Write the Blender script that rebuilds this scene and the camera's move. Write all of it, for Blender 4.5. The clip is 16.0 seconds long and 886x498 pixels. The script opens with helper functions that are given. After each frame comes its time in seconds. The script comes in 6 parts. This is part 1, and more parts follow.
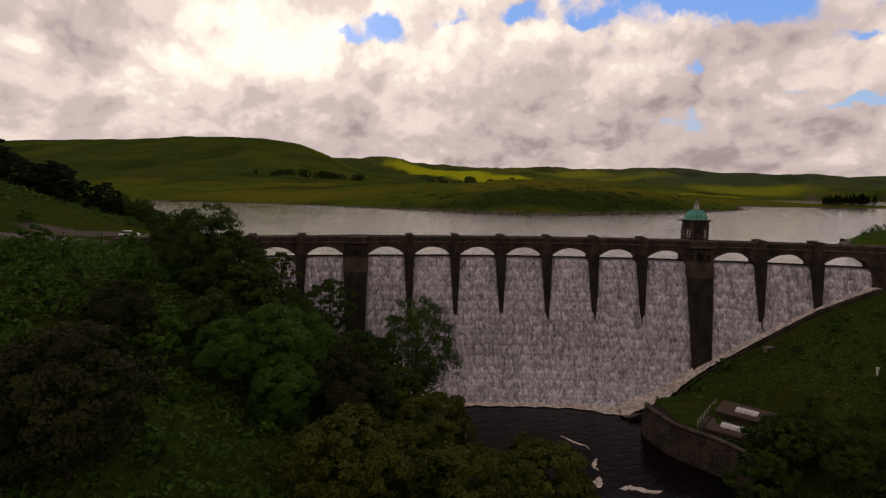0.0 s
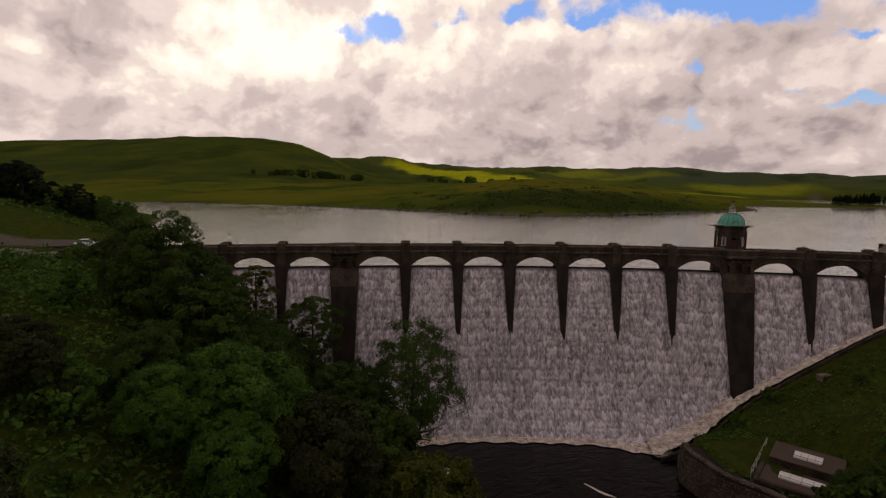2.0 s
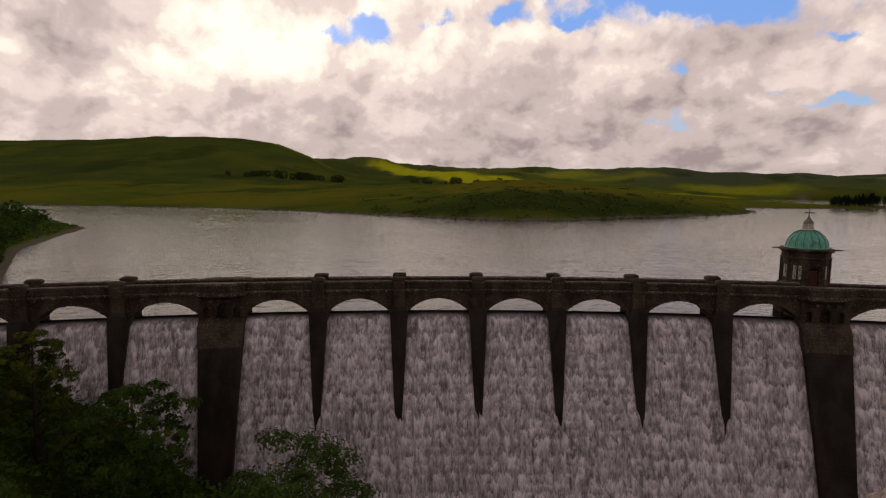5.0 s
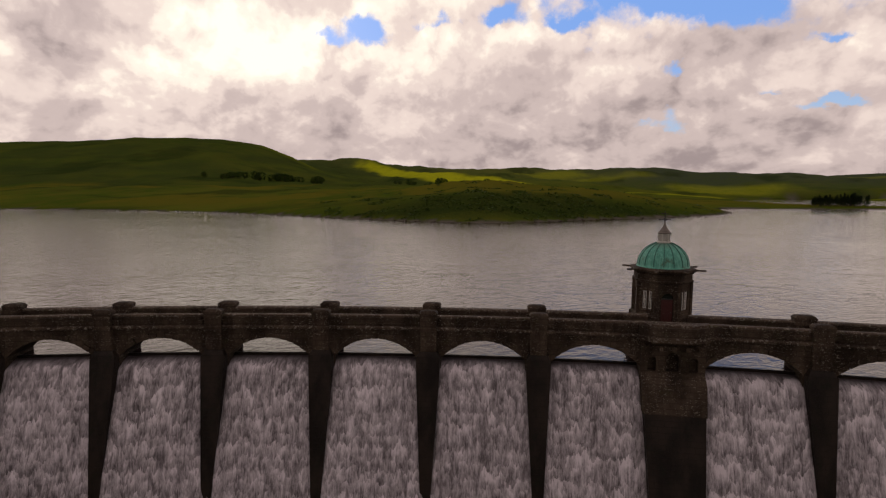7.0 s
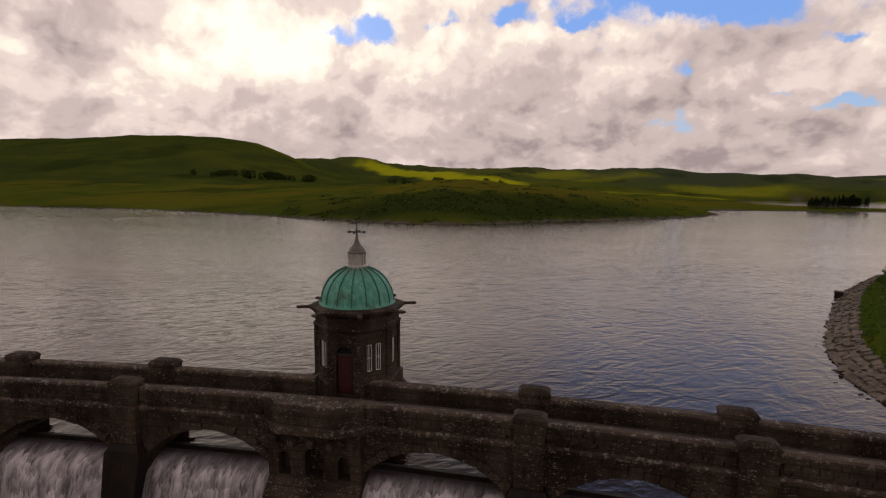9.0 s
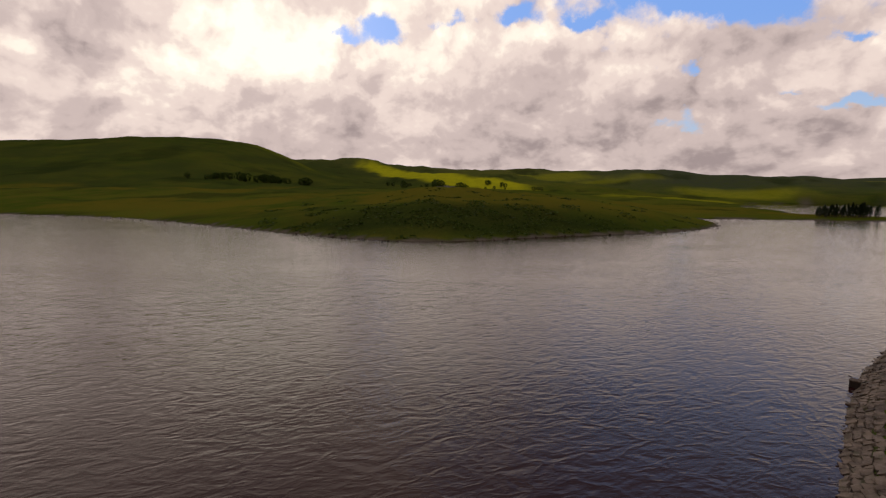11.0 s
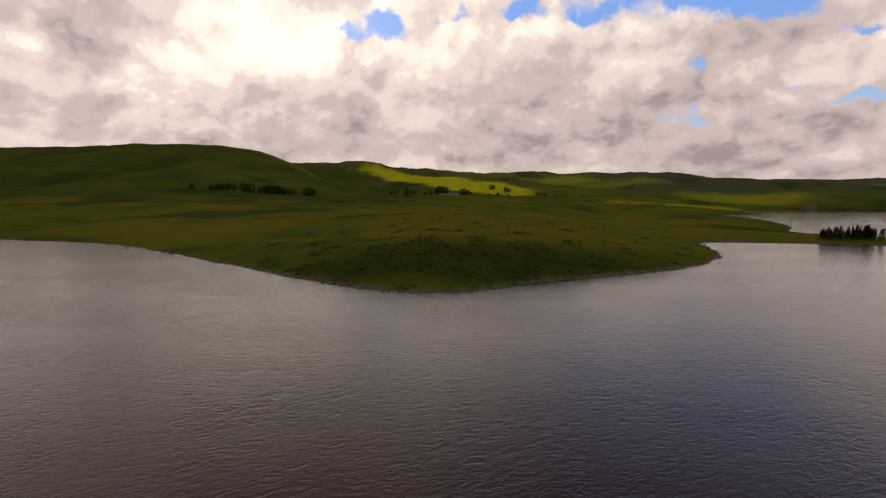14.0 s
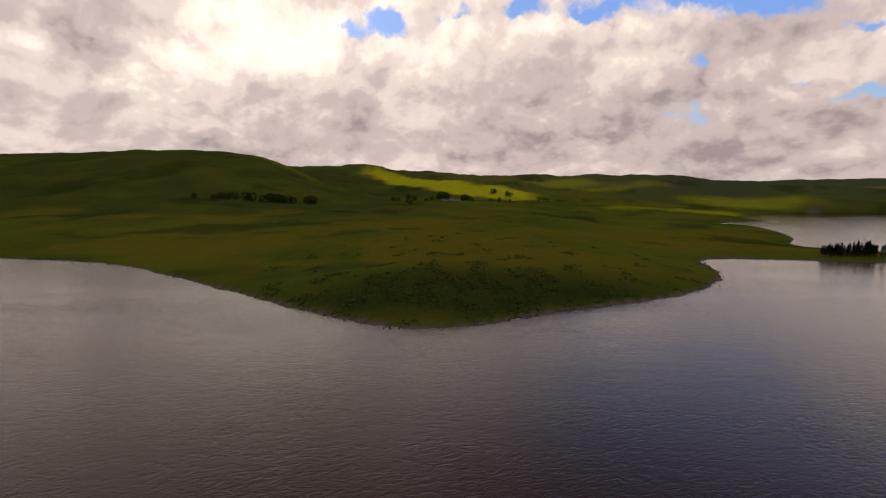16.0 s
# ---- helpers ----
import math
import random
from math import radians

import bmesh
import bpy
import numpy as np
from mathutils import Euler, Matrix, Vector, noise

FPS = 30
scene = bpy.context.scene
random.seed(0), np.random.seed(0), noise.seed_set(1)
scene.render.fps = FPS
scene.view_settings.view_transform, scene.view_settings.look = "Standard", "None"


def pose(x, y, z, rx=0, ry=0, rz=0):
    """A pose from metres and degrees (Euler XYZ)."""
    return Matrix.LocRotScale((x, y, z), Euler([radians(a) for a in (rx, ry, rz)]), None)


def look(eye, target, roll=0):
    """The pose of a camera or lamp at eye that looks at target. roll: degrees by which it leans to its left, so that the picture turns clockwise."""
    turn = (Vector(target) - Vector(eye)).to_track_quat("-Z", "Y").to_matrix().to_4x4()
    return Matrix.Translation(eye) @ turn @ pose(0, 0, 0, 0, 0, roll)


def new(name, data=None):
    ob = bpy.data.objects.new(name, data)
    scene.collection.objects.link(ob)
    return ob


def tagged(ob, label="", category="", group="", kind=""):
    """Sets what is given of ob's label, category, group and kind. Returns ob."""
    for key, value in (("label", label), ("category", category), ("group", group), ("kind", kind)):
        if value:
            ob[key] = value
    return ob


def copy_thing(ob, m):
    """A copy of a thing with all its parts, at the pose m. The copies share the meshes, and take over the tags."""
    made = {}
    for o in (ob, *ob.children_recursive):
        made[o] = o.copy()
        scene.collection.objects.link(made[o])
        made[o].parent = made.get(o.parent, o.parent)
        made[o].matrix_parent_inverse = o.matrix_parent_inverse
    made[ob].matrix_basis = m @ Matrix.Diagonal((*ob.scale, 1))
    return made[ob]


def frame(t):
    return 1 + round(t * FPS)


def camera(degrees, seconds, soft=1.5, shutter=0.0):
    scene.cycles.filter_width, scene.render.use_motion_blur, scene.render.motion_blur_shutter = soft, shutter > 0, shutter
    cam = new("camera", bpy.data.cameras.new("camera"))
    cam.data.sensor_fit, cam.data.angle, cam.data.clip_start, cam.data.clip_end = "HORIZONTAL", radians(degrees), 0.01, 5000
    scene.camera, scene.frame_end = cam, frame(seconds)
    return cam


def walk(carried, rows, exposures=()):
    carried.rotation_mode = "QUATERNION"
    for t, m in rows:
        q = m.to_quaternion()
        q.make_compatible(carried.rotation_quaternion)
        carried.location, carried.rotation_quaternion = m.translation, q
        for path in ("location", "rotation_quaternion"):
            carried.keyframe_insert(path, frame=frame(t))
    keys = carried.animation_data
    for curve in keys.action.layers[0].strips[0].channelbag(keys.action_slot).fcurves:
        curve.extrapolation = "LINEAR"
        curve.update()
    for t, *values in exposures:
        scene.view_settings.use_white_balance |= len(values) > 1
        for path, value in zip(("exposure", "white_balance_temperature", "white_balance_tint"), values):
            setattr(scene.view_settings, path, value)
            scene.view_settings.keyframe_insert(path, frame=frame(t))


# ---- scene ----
cam = camera(82.0, 16.0, soft=1.25)
PATH = [
    (0.0, (-13.65, -116.18, 14.30), (-17.42, -16.90, 2.96), 0.59),
    (0.5, (-13.79, -114.18, 14.35), (-17.56, -14.90, 3.00), 0.56),
    (1.0, (-13.93, -111.13, 14.49), (-17.76, -11.85, 3.15), 0.53),
    (1.5, (-14.06, -107.07, 14.59), (-17.89, -7.79, 3.24), 0.50),
    (2.0, (-14.32, -102.35, 14.74), (-18.14, -3.07, 3.38), 0.48),
    (2.5, (-14.63, -97.23, 14.89), (-18.46, 2.05, 3.53), 0.48),
    (3.0, (-14.87, -91.58, 15.04), (-18.70, 7.70, 3.67), 0.48),
    (3.5, (-14.81, -85.72, 15.18), (-18.37, 13.57, 3.84), 0.46),
    (4.0, (-13.95, -79.63, 15.33), (-16.87, 19.68, 4.03), 0.41),
    (4.5, (-11.99, -73.61, 15.48), (-14.13, 25.73, 4.24), 0.34),
    (5.0, (-8.65, -67.95, 15.61), (-10.11, 31.42, 4.43), 0.28),
    (5.5, (-3.63, -62.94, 15.73), (-4.74, 36.43, 4.58), 0.24),
    (6.0, (2.32, -58.36, 15.83), (1.47, 41.02, 4.75), 0.16),
    (6.5, (9.07, -54.24, 15.78), (8.37, 45.15, 4.78), 0.10),
    (7.0, (16.85, -50.46, 15.69), (16.19, 48.93, 4.73), 0.07),
    (7.5, (24.94, -46.87, 15.43), (23.81, 52.52, 4.45), 0.12),
    (8.0, (32.22, -42.68, 15.30), (30.45, 56.69, 4.30), 0.22),
    (8.5, (38.68, -38.08, 15.34), (36.66, 61.29, 4.31), 0.32),
    (9.0, (44.41, -33.20, 15.69), (42.24, 66.17, 4.63), 0.40),
    (9.5, (49.38, -27.99, 16.36), (47.07, 71.37, 5.29), 0.43),
    (10.0, (52.97, -22.62, 17.71), (50.40, 76.73, 6.63), 0.47),
    (10.5, (55.38, -17.80, 19.81), (52.49, 81.54, 8.71), 0.50),
    (11.0, (56.79, -14.24, 22.69), (53.60, 85.08, 11.55), 0.52),
    (11.5, (57.40, -12.67, 26.41), (53.98, 86.64, 15.20), 0.52),
    (12.0, (57.67, -12.33, 30.57), (53.82, 86.95, 19.16), 0.50),
    (12.5, (57.98, -12.24, 34.81), (53.91, 87.01, 23.27), 0.47),
    (13.0, (58.49, -12.35, 39.13), (54.64, 86.89, 27.44), 0.44),
    (13.5, (58.58, -12.54, 43.50), (54.62, 86.68, 31.67), 0.43),
    (14.0, (58.57, -12.54, 47.95), (54.51, 86.66, 36.03), 0.42),
    (14.5, (58.64, -12.35, 52.43), (54.52, 86.84, 40.41), 0.41),
    (15.0, (58.70, -12.14, 56.89), (54.45, 87.04, 44.82), 0.39),
    (15.5, (58.79, -11.99, 61.30), (54.43, 87.17, 49.08), 0.36),
    (16.0, (58.84, -11.81, 65.69), (54.45, 87.33, 53.39), 0.30),
]
walk(cam, [(t, look(eye, target, roll)) for t, eye, target, roll in PATH])

# ---- world and sun ----
SUN_AZ, SUN_EL = radians(-19.0), radians(19.0)


class Nodes:
    """Short calls for building node trees."""

    def __init__(self, tree):
        self.tree = tree

    def add(self, kind, operation=None):
        n = self.tree.nodes.new(kind)
        if operation:
            n.operation = operation
        return n

    def attribute(self, name):
        n = self.add("ShaderNodeAttribute")
        n.attribute_name = name
        return n.outputs["Fac"]

    def put(self, socket, value):
        if value is None:
            return
        if isinstance(value, bpy.types.NodeSocket):
            self.tree.links.new(value, socket)
        else:
            socket.default_value = value

    def math(self, op, a, b=None, c=None, clamp=False):
        n = self.add("ShaderNodeMath", op)
        n.use_clamp = clamp
        for s, v in zip(n.inputs, (a, b, c)):
            self.put(s, v)
        return n.outputs[0]

    def step(self, v, lo, hi, a=0.0, b=1.0):
        n = self.add("ShaderNodeMapRange")
        n.interpolation_type = "SMOOTHSTEP"
        for s, x in zip(n.inputs, (v, lo, hi, a, b)):
            self.put(s, x)
        return n.outputs[0]

    def mix(self, f, a, b, blend="MIX"):
        n = self.add("ShaderNodeMix")
        n.data_type, n.blend_type, n.clamp_factor = "RGBA", blend, True
        self.put(n.inputs[0], f)
        for s, v in ((n.inputs[6], a), (n.inputs[7], b)):
            self.put(s, (*v, 1.0) if isinstance(v, tuple) and len(v) == 3 else v)
        return n.outputs[2]

    def noise(self, vec, scale, detail=4.0, rough=0.55, dist=0.0, out=0):
        n = self.add("ShaderNodeTexNoise")
        self.put(n.inputs["Vector"], vec)
        n.inputs["Scale"].default_value, n.inputs["Detail"].default_value = scale, detail
        n.inputs["Roughness"].default_value, n.inputs["Distortion"].default_value = rough, dist
        return n.outputs[out]

    def xyz(self, x, y, z=0.0):
        n = self.add("ShaderNodeCombineXYZ")
        for s, v in zip(n.inputs, (x, y, z)):
            self.put(s, v)
        return n.outputs[0]

    def split(self, v):
        n = self.add("ShaderNodeSeparateXYZ")
        self.put(n.inputs[0], v)
        return n.outputs

    def scaled(self, v, s):
        n = self.add("ShaderNodeVectorMath", "MULTIPLY")
        self.put(n.inputs[0], v)
        n.inputs[1].default_value = s
        return n.outputs[0]


def build_world():
    world = bpy.data.worlds.new("sky")
    scene.world = world
    world.use_nodes = True
    world.node_tree.nodes.clear()
    g = Nodes(world.node_tree)
    sky = g.add("ShaderNodeTexSky")
    sky.sky_type, sky.sun_disc, sky.sun_elevation, sky.sun_rotation = "NISHITA", False, SUN_EL, SUN_AZ
    way = g.add("ShaderNodeTexCoord").outputs["Generated"]
    x, y, z = g.split(way)
    az = g.math("ARCTAN2", x, y)
    el = g.math("ARCSINE", z)
    up = g.math("MAXIMUM", el, 0.0)
    v = g.math("MULTIPLY", g.math("LOGARITHM", g.math("ADD", up, 0.30), math.e), 0.58)

    def density(du, dv):
        """Thickness of the cloud: broad masses with rounded billows on them."""
        p = g.xyz(g.math("ADD", az, du), g.math("ADD", v, dv), 0.37)
        wob = g.add("ShaderNodeVectorMath", "MULTIPLY_ADD")
        g.put(wob.inputs[0], g.noise(p, 7.0, 5.0, 0.6, 0.0, 1))
        wob.inputs[1].default_value = (0.085, 0.075, 0.0)
        g.put(wob.inputs[2], p)
        vor = g.add("ShaderNodeTexVoronoi")
        vor.feature, vor.normalize = "SMOOTH_F1", True
        g.put(vor.inputs["Vector"], wob.outputs[0])
        for k, val in (("Scale", 7.5), ("Detail", 3.0), ("Roughness", 0.5), ("Lacunarity", 2.3), ("Smoothness", 0.22)):
            vor.inputs[k].default_value = val
        mass = g.noise(wob.outputs[0], 3.4, 8.0, 0.55)
        return g.math("SUBTRACT", mass, g.math("MULTIPLY", vor.outputs["Distance"], 0.50)), mass

    grain = g.noise(g.xyz(az, v, 0.9), 20.0, 8.0, 0.62, 0.0)
    big, mass = density(0.0, 0.0)
    lit, _ = density(-0.014, 0.030)
    ragged = g.split(g.noise(g.xyz(az, v, 2.2), 9.0, 7.0, 0.62, 0.0, 1))

    def spread(places, wide, tall):
        """Patches of the sky, with torn edges: azimuth, elevation, half width, half height in degrees, weight."""
        haz = g.math("ADD", az, g.math("MULTIPLY", g.math("SUBTRACT", ragged[0], 0.5), wide))
        hel = g.math("ADD", el, g.math("MULTIPLY", g.math("SUBTRACT", ragged[1], 0.5), tall))
        total = None
        for a, e, w, h, k in places:
            q = g.math("ADD", g.math("POWER", g.math("MULTIPLY", g.math("SUBTRACT", haz, radians(a)), 1 / radians(w)), 2.0),
                       g.math("POWER", g.math("MULTIPLY", g.math("SUBTRACT", hel, radians(e)), 1 / radians(h)), 2.0))
            blob = g.math("MULTIPLY", g.math("EXPONENT", g.math("MULTIPLY", q, -0.7)), k)
            total = blob if total is None else g.math("ADD", total, blob)
        return total

    # openings of blue sky; the last, above view, is widened to darken the lake
    holes = spread(((-8.8, 16.7, 2.1, 1.4, 0.95), (-12.8, 16.2, 1.5, 0.8, 0.75), (-0.9, 17.6, 1.6, 0.5, 0.55), (5.9, 18.0, 2.0, 0.8, 0.75),
                    (12.4, 17.6, 2.2, 0.6, 0.65), (17.5, 19.4, 2.6, 0.7, 0.75), (28.3, 17.0, 3.9, 2.2, 1.3), (24.2, 18.6, 2.8, 1.2, 0.9), (22.7, 12.3, 1.1, 0.7, 0.8),
                    (20.0, 12.5, 1.6, 0.5, 0.6), (22.9, 8.3, 1.7, 0.9, 0.9), (24.5, 6.6, 2.2, 0.8, 0.8), (20.1, 6.9, 2.2, 0.5, 0.6), (32.1, 9.7, 1.9, 0.4, 0.8),
                    (36.2, 8.2, 2.8, 0.5, 0.9), (36.0, 13.8, 1.4, 0.3, 0.6), (28.0, 33.0, 24.0, 11.5, 1.7)), 0.16, 0.10)
    # added breaks to blue above the view, so the lake reflects less
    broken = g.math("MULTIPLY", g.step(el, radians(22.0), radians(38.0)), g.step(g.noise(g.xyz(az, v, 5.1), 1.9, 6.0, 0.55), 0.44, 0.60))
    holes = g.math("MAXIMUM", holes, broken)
    clear = g.step(g.math("SUBTRACT", g.math("SUBTRACT", holes, g.math("MULTIPLY", g.math("SUBTRACT", big, 0.28), 1.9)), g.math("MULTIPLY", g.math("SUBTRACT", grain, 0.5), 1.0)), 0.36, 0.86)
    # thin bright cloud before the sun, thick grey cloud between
    bright = spread(((-33.3, 9.5, 2.4, 2.0, 0.9), (-26.6, 10.9, 3.2, 2.3, 0.9), (-20.2, 15.7, 7.8, 2.9, 0.9), (-12.3, 13.3, 7.3, 1.8, 0.7), (-40.3, 12.2, 2.0, 1.7, 0.8),
                     (-9.0, 7.6, 1.9, 1.4, 0.6), (-23.7, 6.5, 2.1, 1.2, 0.5), (6.0, 15.7, 7.5, 1.4, 0.6), (29.5, 7.8, 2.4, 1.8, 0.8), (12.2, 3.8, 3.6, 0.9, 0.4),
                     (-36.0, 13.4, 4.2, 2.0, -1.0), (-20.4, 9.2, 4.5, 1.8, -1.0), (-11.2, 6.7, 3.3, 2.2, -1.0), (-8.1, 10.9, 4.4, 1.6, -0.7), (20.7, 4.5, 6.7, 1.6, -0.8),
                     (-37.6, 6.3, 3.6, 1.3, -0.6), (4.9, 7.4, 5.7, 2.5, -0.5), (34.8, 6.4, 2.6, 1.1, -0.7), (35.7, 10.8, 2.9, 1.3, -0.3), (22.4, 14.1, 3.3, 1.5, -0.4), (16.0, 10.5, 13.0, 5.0, -0.40)), 0.20, 0.10)
    # light on the clouds
    sx, sy, sz = math.cos(SUN_EL) * math.sin(SUN_AZ), math.cos(SUN_EL) * math.cos(SUN_AZ), math.sin(SUN_EL)
    dot = g.add("ShaderNodeVectorMath", "DOT_PRODUCT")
    g.put(dot.inputs[0], way)
    dot.inputs[1].default_value = (sx, sy, sz)
    off = g.math("ARCCOSINE", g.math("MINIMUM", dot.outputs["Value"], 0.99999))
    near = g.math("EXPONENT", g.math("MULTIPLY", g.math("POWER", g.math("MULTIPLY", off, 1 / radians(11.0)), 2.0), -0.5))
    wide = g.math("EXPONENT", g.math("MULTIPLY", g.math("POWER", g.math("MULTIPLY", off, 1 / radians(38.0)), 2.0), -0.5))
    relief = g.math("MULTIPLY", g.math("SUBTRACT", big, lit), 2.6)
    body = g.math("MULTIPLY", g.math("SUBTRACT", mass, 0.5), -0.9)
    tone = g.math("ADD", g.math("ADD", relief, body), g.math("MULTIPLY", g.math("SUBTRACT", grain, 0.5), 0.24))
    tone = g.math("ADD", g.math("ADD", tone, g.step(el, 0.02, 0.20, 0.33, 0.47)), g.math("MULTIPLY", bright, 0.29))
    tone = g.math("ADD", tone, g.math("MULTIPLY", near, 0.12))
    # clouds above the view darkened to dim their reflection in the lake
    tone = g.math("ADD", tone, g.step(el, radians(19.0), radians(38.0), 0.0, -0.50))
    tone = g.math("ADD", tone, g.math("MULTIPLY", wide, 0.06), clamp=True)
    ramp = g.add("ShaderNodeValToRGB")
    ramp.color_ramp.interpolation = "EASE"
    e = ramp.color_ramp.elements
    e[0].position, e[0].color = 0.0, (0.30, 0.238, 0.232, 1)
    e[1].position, e[1].color = 1.0, (1.0, 0.915, 0.77, 1)
    for pos, col in ((0.35, (0.51, 0.41, 0.385, 1)), (0.62, (0.70, 0.575, 0.52, 1)), (0.84, (0.89, 0.775, 0.665, 1))):
        stop = e.new(pos)
        stop.color = col
    g.put(ramp.inputs[0], tone)
    blue = g.mix(g.step(el, radians(4.0), radians(17.0)), (0.38, 0.49, 0.63), (0.185, 0.345, 0.73))
    # blue above the view also set dark, to dim the lake
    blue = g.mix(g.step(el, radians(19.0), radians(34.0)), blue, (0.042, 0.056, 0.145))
    blue = g.mix(0.15, blue, g.mix(1.0, sky.outputs[0], (0.045, 0.050, 0.075), "MULTIPLY"))
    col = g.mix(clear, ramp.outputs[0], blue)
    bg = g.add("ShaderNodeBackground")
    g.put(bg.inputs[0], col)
    bg.inputs[1].default_value = 1.0
    out = g.add("ShaderNodeOutputWorld")
    g.tree.links.new(bg.outputs[0], out.inputs[0])


build_world()
sun = new("sun", bpy.data.lights.new("sun", "SUN"))
sun.data.energy, sun.data.angle, sun.data.color = 0.5, radians(150.0), (1.0, 0.88, 0.70)
sun.matrix_world = look((0, 0, 0), (-math.cos(SUN_EL) * math.sin(SUN_AZ), -math.cos(SUN_EL) * math.cos(SUN_AZ), -math.sin(SUN_EL)))
scene.view_settings.exposure = 0.30

# ---- materials ----


def material(name, rough=0.8, spec=0.3, metal=0.0):
    m = bpy.data.materials.new(name)
    m.use_nodes = True
    m.node_tree.nodes.clear()
    g = Nodes(m.node_tree)
    b = g.add("ShaderNodeBsdfPrincipled")
    b.inputs["Roughness"].default_value, b.inputs["Metallic"].default_value = rough, metal
    b.inputs["Specular IOR Level"].default_value = spec
    o = g.add("ShaderNodeOutputMaterial")
    m.node_tree.links.new(b.outputs[0], o.inputs[0])
    pos = g.add("ShaderNodeNewGeometry")
    return m, g, b, pos


def bump(g, b, height, strength, distance):
    n = g.add("ShaderNodeBump")
    n.inputs["Strength"].default_value, n.inputs["Distance"].default_value = strength, distance
    g.put(n.inputs["Height"], height)
    g.put(b.inputs["Normal"], n.outputs[0])


def stone_material(name, dark, light, moss, joints=True, wet=0.75, lichen=0.66):
    """Weathered masonry with stains, lichen spots and courses."""
    m, g, b, geo = material(name, 0.85, 0.12)
    p = geo.outputs["Position"]
    stain = g.noise(g.scaled(p, (0.5, 0.5, 0.22)), 1.1, 6.0, 0.6)
    grain = g.noise(p, 7.0, 5.0, 0.65)
    piece = geo.outputs["Random Per Island"]
    c = g.mix(g.step(stain, 0.35, 0.65), dark, light)
    c = g.mix(g.math("MULTIPLY", g.step(grain, 0.4, 0.75), 0.45), c, light)
    c = g.mix(g.math("MULTIPLY", piece, 0.3), c, dark)
    c = g.mix(g.math("MULTIPLY", g.step(g.noise(p, 0.9, 5.0, 0.7), 0.52, 0.7), 0.55), c, moss)
    c = g.mix(g.math("MULTIPLY", g.step(g.noise(p, 3.6, 6.0, 0.7), lichen, lichen + 0.06), 0.5), c, (0.33, 0.30, 0.26))
    spots = g.math("MULTIPLY", g.step(g.noise(p, 8.5, 2.0, 0.5), 0.66, 0.70), g.step(g.noise(p, 0.8, 3.0, 0.6), 0.42, 0.62))
    c = g.mix(g.math("MULTIPLY", spots, 0.0 if lichen > 0.72 else 0.65), c, (0.30, 0.27, 0.23))
    flecks = g.math("MULTIPLY", g.step(g.noise(g.scaled(p, (1.0, 1.0, 2.4)), 5.0, 2.0, 0.55), 0.60, 0.66), g.step(g.noise(p, 0.7, 4.0, 0.65), 0.40, 0.60))
    c = g.mix(g.math("MULTIPLY", flecks, 0.0 if lichen > 0.72 else 0.55), c, (0.27, 0.235, 0.19))
    h = g.noise(p, 5.0, 6.0, 0.7)
    if joints:
        br = g.add("ShaderNodeTexBrick")
        br.offset = 0.5
        x, y, z = g.split(p)
        g.put(br.inputs["Vector"], g.xyz(x, z))
        br.inputs["Scale"].default_value, br.inputs["Brick Width"].default_value, br.inputs["Row Height"].default_value = 1.0, 1.15, 0.48
        br.inputs["Mortar Size"].default_value, br.inputs["Mortar Smooth"].default_value = 0.035, 0.4
        c = g.mix(g.math("MULTIPLY", br.outputs["Fac"], 0.5), c, dark)
        h = g.math("SUBTRACT", h, g.math("MULTIPLY", br.outputs["Fac"], 0.6))
    g.put(b.inputs["Base Color"], c)
    b.inputs["Roughness"].default_value = wet
    bump(g, b, h, 0.7, 0.06)
    return m


STONE = stone_material("dam_stone", (0.017, 0.0118, 0.0084), (0.070, 0.051, 0.036), (0.042, 0.038, 0.018), lichen=0.64)
STONE_WET = stone_material("wet_stone", (0.009, 0.0068, 0.0058), (0.030, 0.022, 0.017), (0.010, 0.013, 0.008), wet=0.5, lichen=0.78)
COPING = stone_material("coping_stone", (0.032, 0.023, 0.017), (0.092, 0.068, 0.050), (0.06, 0.06, 0.03), joints=False, lichen=0.55)
ASHLAR = stone_material("ashlar", (0.019, 0.0132, 0.0094), (0.080, 0.058, 0.041), (0.050, 0.045, 0.025), lichen=0.64)
LICHENED = stone_material("lichened_course", (0.020, 0.014, 0.010), (0.085, 0.062, 0.045), (0.05, 0.045, 0.025), joints=False, lichen=0.54)
RUBBLE = stone_material("rubble", (0.060, 0.048, 0.038), (0.215, 0.175, 0.140), (0.06, 0.07, 0.03), joints=False, lichen=0.60)


def plain(name, col, rough=0.6, spec=0.3, metal=0.0, vary=0.25, scale=3.0):
    m, g, b, geo = material(name, rough, spec, metal)
    p = geo.outputs["Position"]
    n = g.noise(p, scale, 6.0, 0.65)
    c = g.mix(n, tuple(v * (1 - vary) for v in col), tuple(min(1, v * (1 + vary)) for v in col))
    g.put(b.inputs["Base Color"], c)
    bump(g, b, g.noise(p, scale * 6, 4.0), 0.3, 0.01)
    return m


